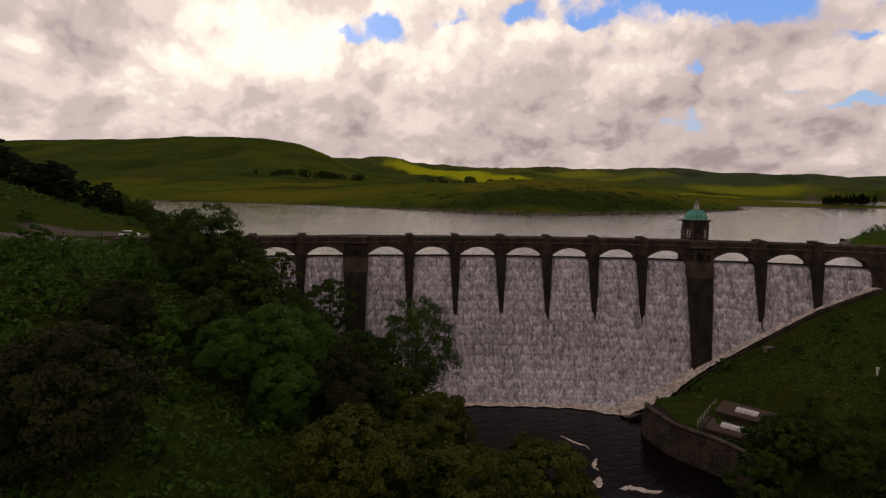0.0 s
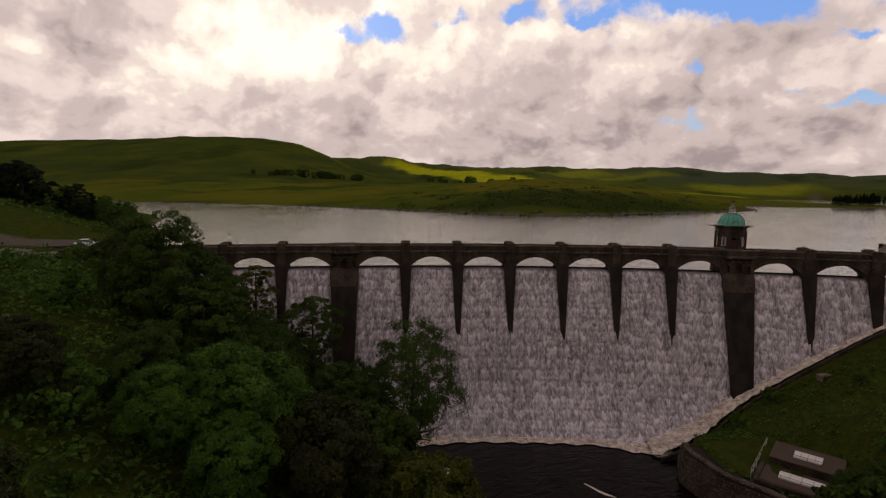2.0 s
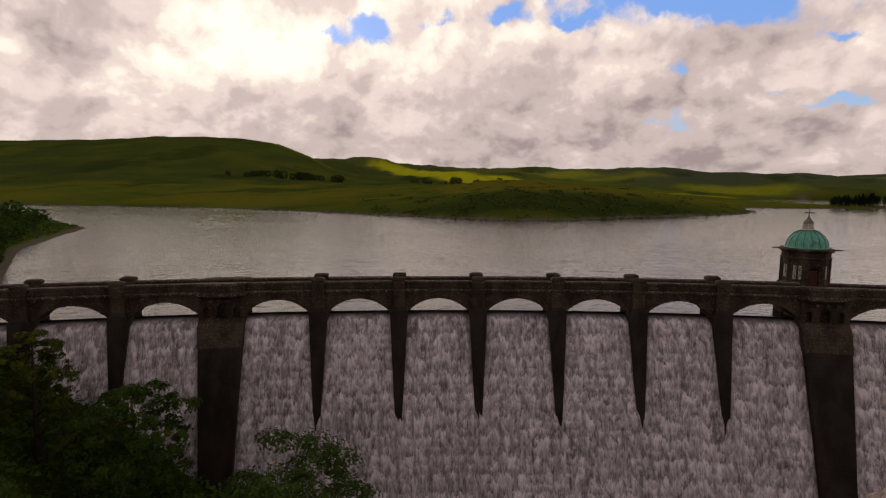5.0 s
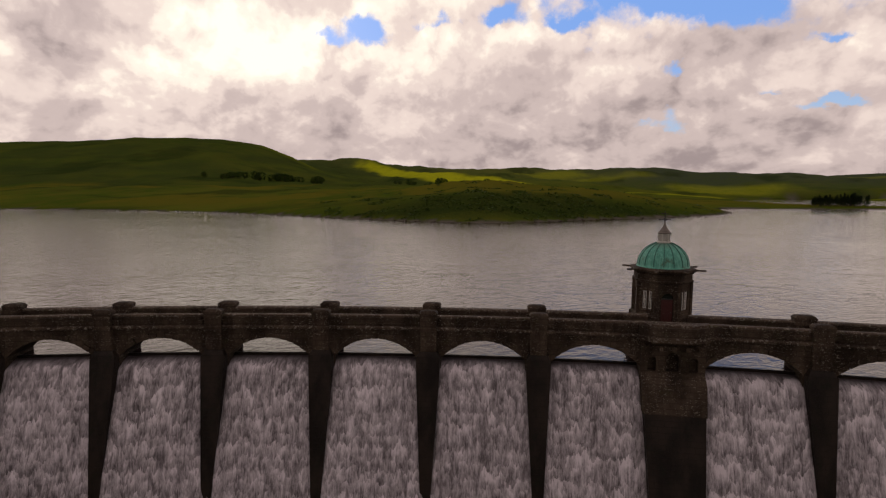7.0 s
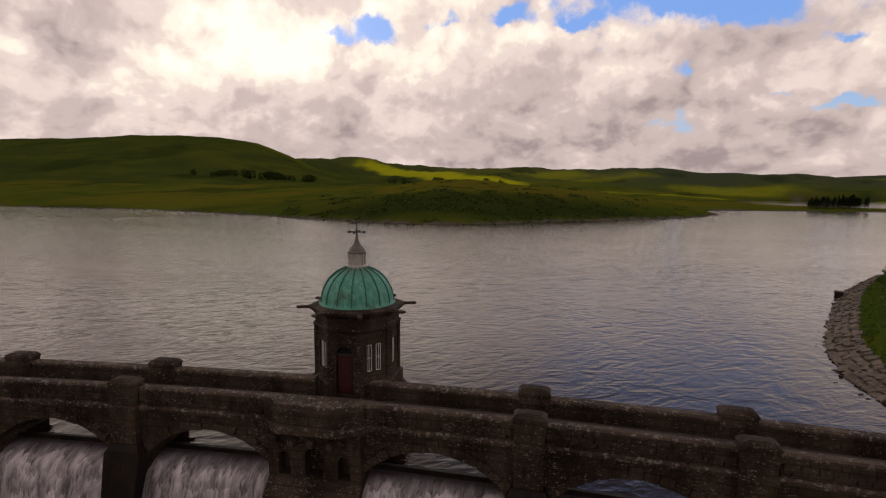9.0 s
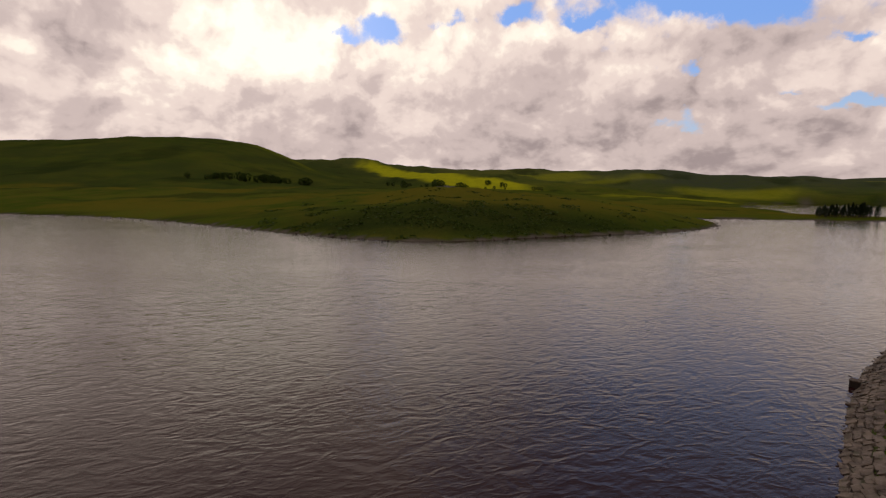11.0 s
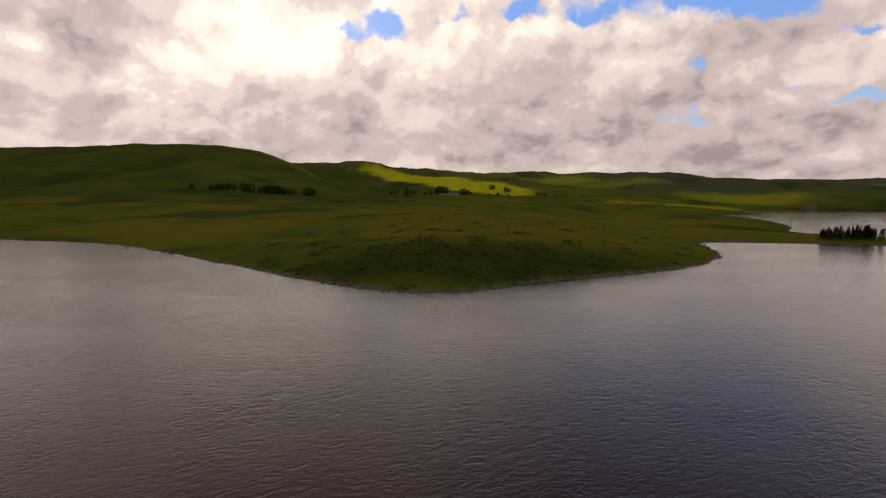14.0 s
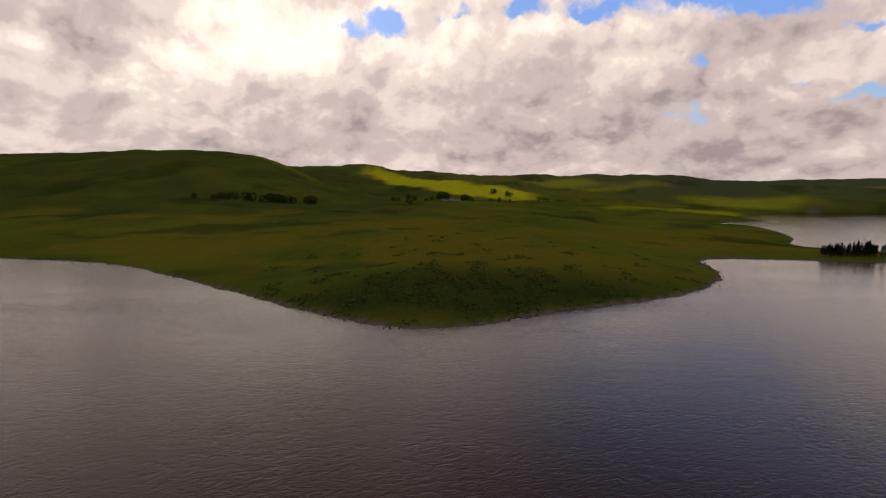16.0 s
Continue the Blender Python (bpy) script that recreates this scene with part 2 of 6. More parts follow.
def copper_material():
    m, g, b, geo = material("verdigris_copper", 0.55, 0.4)
    p = geo.outputs["Position"]
    x, y, z = g.split(p)
    streak = g.noise(g.scaled(p, (3.0, 3.0, 0.35)), 2.2, 6.0, 0.65)
    c = g.mix(g.step(streak, 0.35, 0.7), (0.055, 0.25, 0.19), (0.14, 0.42, 0.32))
    c = g.mix(g.step(g.noise(p, 1.3, 5.0, 0.7), 0.55, 0.72), c, (0.07, 0.13, 0.085))
    c = g.mix(g.step(g.math("ADD", z, g.math("MULTIPLY", streak, 1.2)), 10.9, 11.5, 0.0, 0.6), c, (0.10, 0.11, 0.07))
    g.put(b.inputs["Base Color"], c)
    bump(g, b, g.noise(p, 6.0, 4.0), 0.2, 0.03)
    return m


COPPER = copper_material()
COPPER_DARK = plain("dark_copper", (0.04, 0.14, 0.11), 0.6)
LEAD = plain("pale_lead", (0.42, 0.41, 0.37), 0.5, vary=0.3)
LEAD_DARK = plain("weathered_lead", (0.15, 0.13, 0.11), 0.5, vary=0.5)
IRON = plain("dark_iron", (0.03, 0.028, 0.027), 0.5)
DOOR_RED = plain("dark_red_paint", (0.050, 0.012, 0.010), 0.5)
WHITE = plain("white_paint", (0.72, 0.70, 0.66), 0.5, vary=0.1)
DARK_GLASS = plain("dark_glass", (0.012, 0.013, 0.015), 0.08, 0.6, vary=0.0)
ROAD = plain("asphalt", (0.10, 0.088, 0.075), 0.9, 0.2, vary=0.35, scale=1.5)
BARK = plain("bark", (0.035, 0.028, 0.020), 0.9, 0.2, vary=0.5, scale=4.0)
EARTH = plain("brown_roof_felt", (0.085, 0.060, 0.045), 0.9, 0.2, vary=0.35, scale=1.2)
CAR_WHITE = plain("white_car_paint", (0.66, 0.66, 0.66), 0.25, 0.6, vary=0.03)
RUBBER = plain("tyre_rubber", (0.02, 0.02, 0.02), 0.8)
RED_LAMP = plain("red_lamp", (0.35, 0.02, 0.015), 0.3)
WOOD = plain("grey_wood", (0.16, 0.13, 0.10), 0.8, vary=0.4, scale=5.0)
HOUSE_WALL = plain("pale_render", (0.30, 0.27, 0.23), 0.8)
SLATE = plain("slate", (0.07, 0.068, 0.072), 0.6)


def leaf_material(name, a, c2, rough=0.6, thin=0.25):
    m, g, b, geo = material(name, rough, 0.08)
    p = geo.outputs["Position"]
    info = g.add("ShaderNodeObjectInfo")
    c = g.mix(geo.outputs["Random Per Island"], a, c2)
    c = g.mix(g.math("MULTIPLY", g.step(g.noise(p, 0.35, 4.0, 0.6), 0.4, 0.7), 0.5), c, tuple(v * 1.5 for v in c2))
    c = g.mix(g.math("MULTIPLY", info.outputs["Random"], 0.2), c, (a[0] * 1.4, a[1] * 0.95, a[2] * 0.8))
    g.put(b.inputs["Base Color"], c)
    t = g.add("ShaderNodeBsdfTranslucent")
    g.put(t.inputs[0], c)
    ms = g.add("ShaderNodeMixShader")
    ms.inputs[0].default_value = thin
    out = [n for n in g.tree.nodes if n.type == "OUTPUT_MATERIAL"][0]
    g.tree.links.new(b.outputs[0], ms.inputs[1])
    g.tree.links.new(t.outputs[0], ms.inputs[2])
    g.tree.links.new(ms.outputs[0], out.inputs[0])
    return m


LEAF = leaf_material("oak_leaf", (0.0225, 0.0425, 0.0063), (0.0525, 0.0875, 0.0125))
LEAF_LIGHT = leaf_material("sycamore_leaf", (0.0286, 0.0676, 0.0091), (0.0702, 0.1352, 0.0169))
LEAF_YELLOW = leaf_material("ash_leaf", (0.0390, 0.0520, 0.0078), (0.0780, 0.0936, 0.0130))
LEAF_DARK = leaf_material("pine_leaf", (0.008, 0.015, 0.006), (0.016, 0.028, 0.010))
LEAF_RUST = leaf_material("copper_leaf", (0.0216, 0.0252, 0.0084), (0.0396, 0.0444, 0.0132))
BRACKEN = leaf_material("bracken_leaf", (0.0285, 0.0630, 0.0090), (0.0705, 0.1335, 0.0180))


def ground_material():
    m, g, b, geo = material("moor_grass", 1.0, 0.0)
    p = geo.outputs["Position"]

    n1 = g.noise(p, 0.006, 8.0, 0.6)
    n2 = g.noise(p, 0.05, 8.0, 0.65)
    n3 = g.noise(p, 0.9, 6.0, 0.7)
    band = g.noise(g.scaled(p, (0.25, 1.0, 2.5)), 0.02, 6.0, 0.6)
    c = g.mix(g.step(n1, 0.38, 0.62), (0.050, 0.078, 0.009), (0.088, 0.104, 0.013))
    c = g.mix(g.math("MULTIPLY", g.step(n2, 0.42, 0.68), 0.6), c, (0.095, 0.088, 0.014))
    c = g.mix(g.math("MULTIPLY", g.step(band, 0.52, 0.66), 0.55), c, (0.026, 0.042, 0.010))
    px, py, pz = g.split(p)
    # distance haze painted into the grass: paler and less green farther off
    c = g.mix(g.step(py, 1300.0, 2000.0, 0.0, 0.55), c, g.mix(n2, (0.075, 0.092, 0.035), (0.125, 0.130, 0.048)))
    # cloud shadow and haze on the right-hand ridge, painted as dark bluish grass
    ridge_shade = g.math("MULTIPLY", g.step(py, 1330.0, 1600.0), g.step(px, 350.0, 750.0))
    c = g.mix(g.math("MULTIPLY", ridge_shade, g.step(n2, 0.30, 0.62, 0.55, 0.95)), c, (0.050, 0.064, 0.038))
    # shadow of the clouds on the left hill, painted in with uneven strength
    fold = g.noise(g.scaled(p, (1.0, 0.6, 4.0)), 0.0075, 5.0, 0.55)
    hill_shade = g.math("MULTIPLY", g.step(py, 560.0, 740.0), g.math("MULTIPLY", g.step(px, 150.0, -150.0), g.step(fold, 0.36, 0.60, 0.45, 1.0)))
    c = g.mix(g.math("MULTIPLY", hill_shade, 0.75), c, (0.034, 0.050, 0.013))
    c = g.mix(g.math("MULTIPLY", g.attribute("tawny"), g.step(n2, 0.25, 0.6, 0.45, 1.0)), c, (0.106, 0.098, 0.012))
    c = g.mix(g.math("MULTIPLY", g.attribute("rush"), g.step(n3, 0.3, 0.7, 0.6, 1.0)), c, (0.020, 0.032, 0.008))
    # patches of sunlight on the far hills, painted as bright yellow-green
    c = g.mix(g.math("MULTIPLY", g.attribute("sunlit_patch"), g.step(n2, 0.2, 0.7, 0.7, 1.0)), c, (0.36, 0.38, 0.012))
    c = g.mix(g.attribute("bare"), c, g.mix(n3, (0.05, 0.042, 0.034), (0.17, 0.15, 0.125)))
    c = g.mix(g.math("MULTIPLY", g.step(n3, 0.45, 0.75), 0.35), c, g.mix(0.5, c, (0.02, 0.026, 0.008)))
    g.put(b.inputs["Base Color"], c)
    bump(g, b, g.math("ADD", n3, g.math("MULTIPLY", g.noise(p, 0.2, 6.0), 3.0)), 0.9, 0.5)
    return m


GROUND = ground_material()


def water_material(name, deep, scale, strength, rough):
    m, g, b, geo = material(name, rough, 0.5)
    b.inputs["IOR"].default_value = 1.33
    p = geo.outputs["Position"]
    g.put(b.inputs["Base Color"], g.mix(g.noise(p, 0.02, 3.0), tuple(v * 0.8 for v in deep), deep))
    a = math.radians(-22)
    rot = g.add("ShaderNodeVectorRotate")
    rot.rotation_type = "Z_AXIS"
    g.put(rot.inputs["Vector"], p)
    rot.inputs["Angle"].default_value = a
    w = g.scaled(rot.outputs[0], (0.55, 1.0, 1.0))
    gust = g.step(g.noise(g.scaled(p, (0.35, 1.0, 1.0)), 0.016, 4.0, 0.6), 0.32, 0.62, 0.62, 1.0)
    crest = g.math("SUBTRACT", 1.0, g.math("ABSOLUTE", g.math("SUBTRACT", g.math("MULTIPLY", g.noise(w, 0.42 * scale, 2.0, 0.5, 0.5), 2.0), 1.0)))
    h = g.math("ADD", g.math("MULTIPLY", crest, 0.75), g.math("MULTIPLY", g.noise(w, 1.7 * scale, 3.0, 0.6, 0.4), 0.34))
    bump(g, b, g.math("MULTIPLY", h, gust), strength, 1.0)
    return m


LAKE = water_material("lake_water", (0.026, 0.0095, 0.0095), 1.20, 0.17, 0.02)
LAKE.node_tree.nodes["Principled BSDF"].inputs["Specular Tint"].default_value = (1.0, 0.88, 0.86, 1.0)
LAKE.node_tree.nodes["Principled BSDF"].inputs["Specular IOR Level"].default_value = 0.36
POOL = water_material("peaty_pool", (0.006, 0.004, 0.0035), 1.2, 0.18, 0.12)


def fall_material():
    """Broken white water over dark stone: streaks that run down the face."""
    m, g, b, geo = material("falling_water", 0.55, 0.35)
    uvn = g.add("ShaderNodeUVMap")
    uvn.uv_map = "fall"
    uv = uvn.outputs[0]
    u, v, w = g.split(uv)
    warp = g.math("MULTIPLY", g.math("SUBTRACT", g.noise(uv, 0.6, 3.0), 0.5), 0.5)
    thin = g.noise(g.xyz(g.math("ADD", u, warp), g.math("MULTIPLY", v, 0.09)), 7.5, 6.0, 0.62, 0.2)
    clump = g.noise(g.xyz(u, g.math("MULTIPLY", v, 0.40)), 2.0, 7.0, 0.68, 0.4)
    drop = g.noise(g.xyz(u, g.math("MULTIPLY", v, 0.22)), 13.0, 4.0, 0.6)
    broad = g.noise(g.xyz(u, g.math("MULTIPLY", v, 0.28), 3.1), 0.45, 4.0, 0.6, 1.2)

    def ledges(per, wide, seed):
        """Water that breaks on the stepped courses: a bright lip, then threads that thin out below it."""
        shift = g.math("MULTIPLY", g.noise(g.xyz(u, g.math("MULTIPLY", v, 0.10), seed), wide, 4.0, 0.6), 2.4)
        w2 = g.math("ADD", g.math("MULTIPLY", v, per), shift)
        fall = g.math("FRACT", w2)
        chance = g.noise(g.xyz(g.math("MULTIPLY", u, 0.9), g.math("FLOOR", w2), seed), 1.3, 2.0, 0.6)
        return g.math("MULTIPLY", g.math("POWER", g.math("SUBTRACT", 1.0, fall), 1.8), g.step(chance, 0.38, 0.66))

    f = g.math("ADD", g.math("MULTIPLY", thin, 0.50), g.math("ADD", g.math("MULTIPLY", clump, 0.62), g.math("MULTIPLY", drop, 0.24)))
    f = g.math("ADD", f, g.math("MULTIPLY", g.math("SUBTRACT", broad, 0.5), 0.30))
    f = g.math("ADD", f, g.math("ADD", g.math("MULTIPLY", ledges(0.42, 0.9, 1.7), 0.26), g.math("MULTIPLY", ledges(0.95, 2.2, 6.3), 0.20)))
    f = g.step(f, 0.48, 1.02)
    bare = g.attribute("bare")
    f = g.math("MULTIPLY", f, g.math("SUBTRACT", 1.0, bare))
    c = g.mix(f, (0.068, 0.056, 0.060), (0.80, 0.74, 0.78))
    g.put(b.inputs["Base Color"], c)
    bump(g, b, f, 0.55, 0.2)
    return m


FALL = fall_material()


def foam_material():
    m, g, b, geo = material("foam", 0.8, 0.2)
    p = geo.outputs["Position"]
    n = g.math("ADD", g.math("MULTIPLY", g.noise(p, 0.9, 7.0, 0.7, 0.6), 0.7), g.math("MULTIPLY", g.noise(p, 4.0, 5.0, 0.7), 0.4))
    c = g.mix(g.step(n, 0.40, 0.66), (0.26, 0.20, 0.155), (0.80, 0.71, 0.61))
    g.put(b.inputs["Base Color"], c)
    bump(g, b, n, 0.8, 0.15)
    return m


FOAM = foam_material()

# ---- building helpers ----


def link_mesh(name, verts, faces, mat, parent=None, label="", smooth=False):
    me = bpy.data.meshes.new(name)
    me.from_pydata(verts, [], faces)
    me.update()
    if smooth:
        me.polygons.foreach_set("use_smooth", [True] * len(me.polygons))
    if mat:
        me.materials.append(mat)
    ob = new(name, me)
    ob.parent = parent
    if label:
        tagged(ob, label)
    return ob


def part(name, bm, mat, parent=None, label="", smooth=False):
    me = bpy.data.meshes.new(name)
    bmesh.ops.recalc_face_normals(bm, faces=bm.faces)
    bm.to_mesh(me)
    bm.free()
    if smooth:
        me.polygons.foreach_set("use_smooth", [True] * len(me.polygons))
    if mat:
        me.materials.append(mat)
    ob = new(name, me)
    ob.parent = parent
    if label:
        tagged(ob, label)
    return ob


def thing(name, m, label, category, group="", kind=""):
    ob = new(name)
    ob.matrix_basis = m
    return tagged(ob, label, category, group, kind)


def box(bm, x0, x1, y0, y1, z0, z1, bevel=0.0, m=None):
    r = bmesh.ops.create_cube(bm, size=1.0)
    for v in r["verts"]:
        v.co = Vector((x0 + (v.co.x + 0.5) * (x1 - x0), y0 + (v.co.y + 0.5) * (y1 - y0), z0 + (v.co.z + 0.5) * (z1 - z0)))
    if bevel:
        es = list({e for v in r["verts"] for e in v.link_edges})
        out = bmesh.ops.bevel(bm, geom=es, offset=bevel, segments=1, affect="EDGES")
        vs = out["verts"]
    else:
        vs = r["verts"]
    if m is not None:
        bmesh.ops.transform(bm, matrix=m, verts=list({v for v in vs}))


def tube(bm, pts, radii, sides=8):
    """A tapered round limb through the given points."""
    rings = []
    for i, (p, r) in enumerate(zip(pts, radii)):
        a, b = Vector(pts[max(0, i - 1)]), Vector(pts[min(len(pts) - 1, i + 1)])
        d = (b - a).normalized()
        s = d.cross(Vector((0.3, 0.9, 0.1))).normalized()
        u = d.cross(s)
        rings.append([bm.verts.new(Vector(p) + r * (math.cos(k * math.tau / sides) * s + math.sin(k * math.tau / sides) * u)) for k in range(sides)])
    for a, b in zip(rings, rings[1:]):
        for k in range(sides):
            bm.faces.new((a[k], a[(k + 1) % sides], b[(k + 1) % sides], b[k]))
    bm.faces.new(rings[0])
    bm.faces.new(rings[-1])


def lathe(bm, prof, sides, turn=0.0, centre=(0, 0), square=False):
    """Turns a profile of (radius, z) round the vertical; square: the radius is the distance of the flat faces."""
    k0 = 1 / math.cos(math.pi / sides) if square else 1.0
    rings = []
    for r, z in prof:
        rings.append([bm.verts.new((centre[0] + r * k0 * math.sin(turn + (k + 0.5) * math.tau / sides), centre[1] - r * k0 * math.cos(turn + (k + 0.5) * math.tau / sides), z)) for k in range(sides)])
    for a, b in zip(rings, rings[1:]):
        for k in range(sides):
            bm.faces.new((a[k], a[(k + 1) % sides], b[(k + 1) % sides], b[k]))
    bm.faces.new(rings[0])
    bm.faces.new(rings[-1])


# ---- ground ----
R_DAM = 226.8
S_END = 78.0


def arc(s, o, z):
    """A place by its length along the dam's curve, its distance upstream of the upstream parapet and its height."""
    th = s / R_DAM
    return ((R_DAM + o) * math.sin(th), -R_DAM + (R_DAM + o) * math.cos(th), z)


def arc_matrix(s, o, z):
    return Matrix.Translation(arc(s, o, z)) @ Matrix.Rotation(-s / R_DAM, 4, "Z")


def face_offset(z):
    h = max(0.0, -z)
    return -3.3 - 0.30 * h - 0.09 * max(0.0, h - 20.0) ** 2


NORTH_SHORE = [(-1500, 700), (-900, 560), (-600, 470), (-351, 415), (-291, 406), (-221, 386), (-128, 324), (-42, 259), (0, 230), (35, 215), (68, 225),
               (96, 248), (140, 271), (188, 297), (229, 335), (258, 387), (264, 440), (277, 466), (325, 468), (374, 460), (427, 447), (500, 455), (525, 480),
               (510, 515), (438, 558), (440, 610), (495, 672), (560, 880), (507, 936), (560, 975), (658, 998), (640, 1060), (690, 1200), (817, 1327)]
SOUTH_SHORE = [(1105, 1396), (1250, 1330), (1000, 1150), (905, 1060), (960, 960), (1500, 800), (1900, 300), (900, 140), (300, 110), (180, 95), (134, 72), (117, 58.5), (104, 45.5),
               (92.5, 31.5), (84.8, 21.3), (80.8, 15), (78.3, 9.5), (77, 3), (75, -30), (-74, -30), (-76, 5), (-100, 35), (-121, 62), (-129, 77), (-146, 112), (-162, 147), (-185, 158),
               (-260, 175), (-420, 215), (-800, 300), (-1500, 420)]


def rounded(pts, times):
    p = np.array(pts, float)
    for _ in range(times):
        q = np.roll(p, -1, 0)
        p = np.stack([0.75 * p + 0.25 * q, 0.25 * p + 0.75 * q], 1).reshape(-1, 2)
    return p


SHORE = rounded(NORTH_SHORE + SOUTH_SHORE, 2)


def shore_distance(x, y):
    """Metres to the shore: over land above nought, over water below it."""
    a, b = SHORE, np.roll(SHORE, -1, 0)
    best = np.full(x.shape, 1e12)
    inside = np.zeros(x.shape, bool)
    for (ax, ay), (bx, by) in zip(a, b):
        dx, dy = bx - ax, by - ay
        t = np.clip(((x - ax) * dx + (y - ay) * dy) / (dx * dx + dy * dy), 0, 1)
        best = np.minimum(best, (x - ax - t * dx) ** 2 + (y - ay - t * dy) ** 2)
        if dy:
            inside ^= ((ay > y) != (by > y)) & (x < ax + (y - ay) * dx / dy)
    return np.where(inside, -1, 1) * np.sqrt(best)


def smooth(v, lo, hi):
    t = np.clip((v - lo) / (hi - lo), 0, 1)
    return t * t * (3 - 2 * t)


def bell(x, y, cx, cy, sx, sy, turn=0.0):
    c, s = math.cos(turn), math.sin(turn)
    u, v = (x - cx) * c + (y - cy) * s, -(x - cx) * s + (y - cy) * c
    return np.exp(-0.5 * ((u / sx) ** 2 + (v / sy) ** 2))


def waves(x, y, seed, length, n=7, gain=0.62):
    """Uneven ground: a sum of turned waves."""
    rs = np.random.RandomState(seed)
    out, amp = np.zeros(x.shape), 1.0
    for i in range(n):
        for _ in range(2):
            a, ph = rs.uniform(0, math.tau), rs.uniform(0, math.tau)
            k = math.tau / (length * 0.58 ** i) * rs.uniform(0.8, 1.25)
            out += amp * 0.5 * np.sin(k * (x * math.cos(a) + y * math.sin(a)) + ph + 1.3 * np.sin(0.53 * k * (y * math.cos(a) - x * math.sin(a)) + ph))
        amp *= gain
    return out


def left_bank(y):
    return np.interp(y, [-160, -100, -60, -40, -20], [-8, -7, -8, -13, -22])


def right_bank(y):
    return np.interp(y, [-160, -100, -60, -50, -45, -41, -37, -30, -24, -18], [24, 25, 27, 26.5, 27, 24.5, 20.5, 18.3, 20.5, 25])


def height(x, y):
    x, y = np.asarray(x, float), np.asarray(y, float)
    d = shore_distance(x, y)
    s = R_DAM * np.arctan2(x, y + R_DAM)
    o = np.hypot(x, y + R_DAM) - R_DAM
    dd = d + 2.2 * waves(x, y, 5, 34) * smooth(d, -60, 10) * smooth(np.hypot(x, y), 120, 240)
    land = np.maximum(dd, 0)
    # land round the reservoir
    rise = 25 - 17 * smooth(x, 130, 330) * (1 - smooth(y, 900, 1400))
    up = 0.9 * (1 - np.exp(-land / 2.0)) + rise * (1 - np.exp(-land / 135.0))
    up += (5.0 * bell(x, y, 60, 292, 75, 32, 0.15) + 6.0 * bell(x, y, 90, 400, 110, 70)) * smooth(land, 0, 30) - 4 * bell(x, y, -150, 480, 120, 70)
    up += 2.4 * waves(x, y, 11, 180) * smooth(land, 10, 160)
    far = smooth(land, 60, 420)
    up += far * (103 * bell(x, y, -960, 1300, 400, 275, 0.0) + 52 * bell(x, y, -575, 1230, 165, 215) + 21 * bell(x, y, -440, 1290, 75, 170) + 40 * bell(x, y, -1750, 1200, 500, 420))
    back = smooth(y + 0.10 * x + 60 * waves(x, y, 3, 900), 1330, 1950)
    up += back * (78 + 9 * waves(x, y, 21, 700) + 30 * bell(x, y, -400, 1780, 260, 260) + 4 * bell(x, y, 840, 1850, 120, 260) - 8 * smooth(x, 600, 900) - 26 * smooth(x, 950, 1400) + 30 * smooth(x, 1450, 1900))
    up += far * 95 * bell(x, y, 1650, 1010, 360, 300) + smooth(y, 2600, 4600) * 45 * (1 - smooth(x, 300, 1300))
    up += smooth(-x, 900, 2600) * 60 + smooth(x, 1900, 3000) * 22
    # headland and hill by the dam's near end, flat ground beyond its other end
    west = smooth(-x, 70, 90) * (1 - smooth(y, 120, 260)) * (1 - smooth(-x, 500, 900))
    up = up * (1 - west) + west * (1.0 * (1 - np.exp(-land / 3.0)) + 2.4 * smooth(land, 2, 14) + 0.05 * land + 9 * smooth(-x, 105, 200) * smooth(land, 5, 60) + 0.30 * np.clip(-100 - x, 0, 30) * (1 - smooth(y, 5, 45)))
    east = smooth(x, 70, 90) * (1 - smooth(y, 60, 200)) * (1 - smooth(x, 300, 600))
    up = up * (1 - east) + east * (2.6 * smooth(land, 0, 5) + 0.5 * smooth(land, 4, 10) + 0.07 * np.maximum(land - 12, 0))
    bed = -0.25 * np.maximum(-d, 0)
    up = np.where(dd > 0, up, np.maximum(bed, -7.0))
    # valley below the dam
    xl, xr = left_bank(y), right_bank(y)
    gl = np.maximum(xl - x, 0)
    zl = -28.3 + 0.62 * gl + 1.0 * smooth(gl, 0, 3)
    cap = 3.1 + 0.36 * np.maximum(-98 - x, 0) + 0.22 * np.maximum(-32 - y, 0) * smooth(-x, 60, 110)
    cap = 30 - 27 * np.exp(-(cap - 3) / 27.0)
    k = 2.5
    zl = -k * np.log(np.exp(-np.clip(zl - cap, -60, 60) / k) + 1) + cap
    gr = np.maximum(x - xr - 2.0, 0)
    near = smooth(o, -25, -16)
    toe = np.interp(s, [20, 29, 39, 49, 59, 69, 80], [-28.0, -25.6, -20.3, -14.7, -8.9, -4.2, 2.0]) - 0.35
    zr = (1 - near) * (-22.9 - 5.4 * np.exp(-gr / 4.0) * smooth(-y, 46, 52) + 0.06 * np.minimum(gr, 10) + 0.44 * np.maximum(gr - 10, 0)) + near * toe
    zr += (-22.9 - zr) * smooth(bell(x, y, 31.5, -34.5, 7.5, 7.5), 0.30, 0.62)
    capr = 3.1 + 0.10 * np.maximum(x - 100, 0) + 0.1 * np.maximum(-40 - y, 0)
    zr = -k * np.log(np.exp(-np.clip(zr - capr, -60, 60) / k) + 1) + capr
    down = np.where(x < xl, zl, np.where(x > xr + 2.0, zr, -29.6))
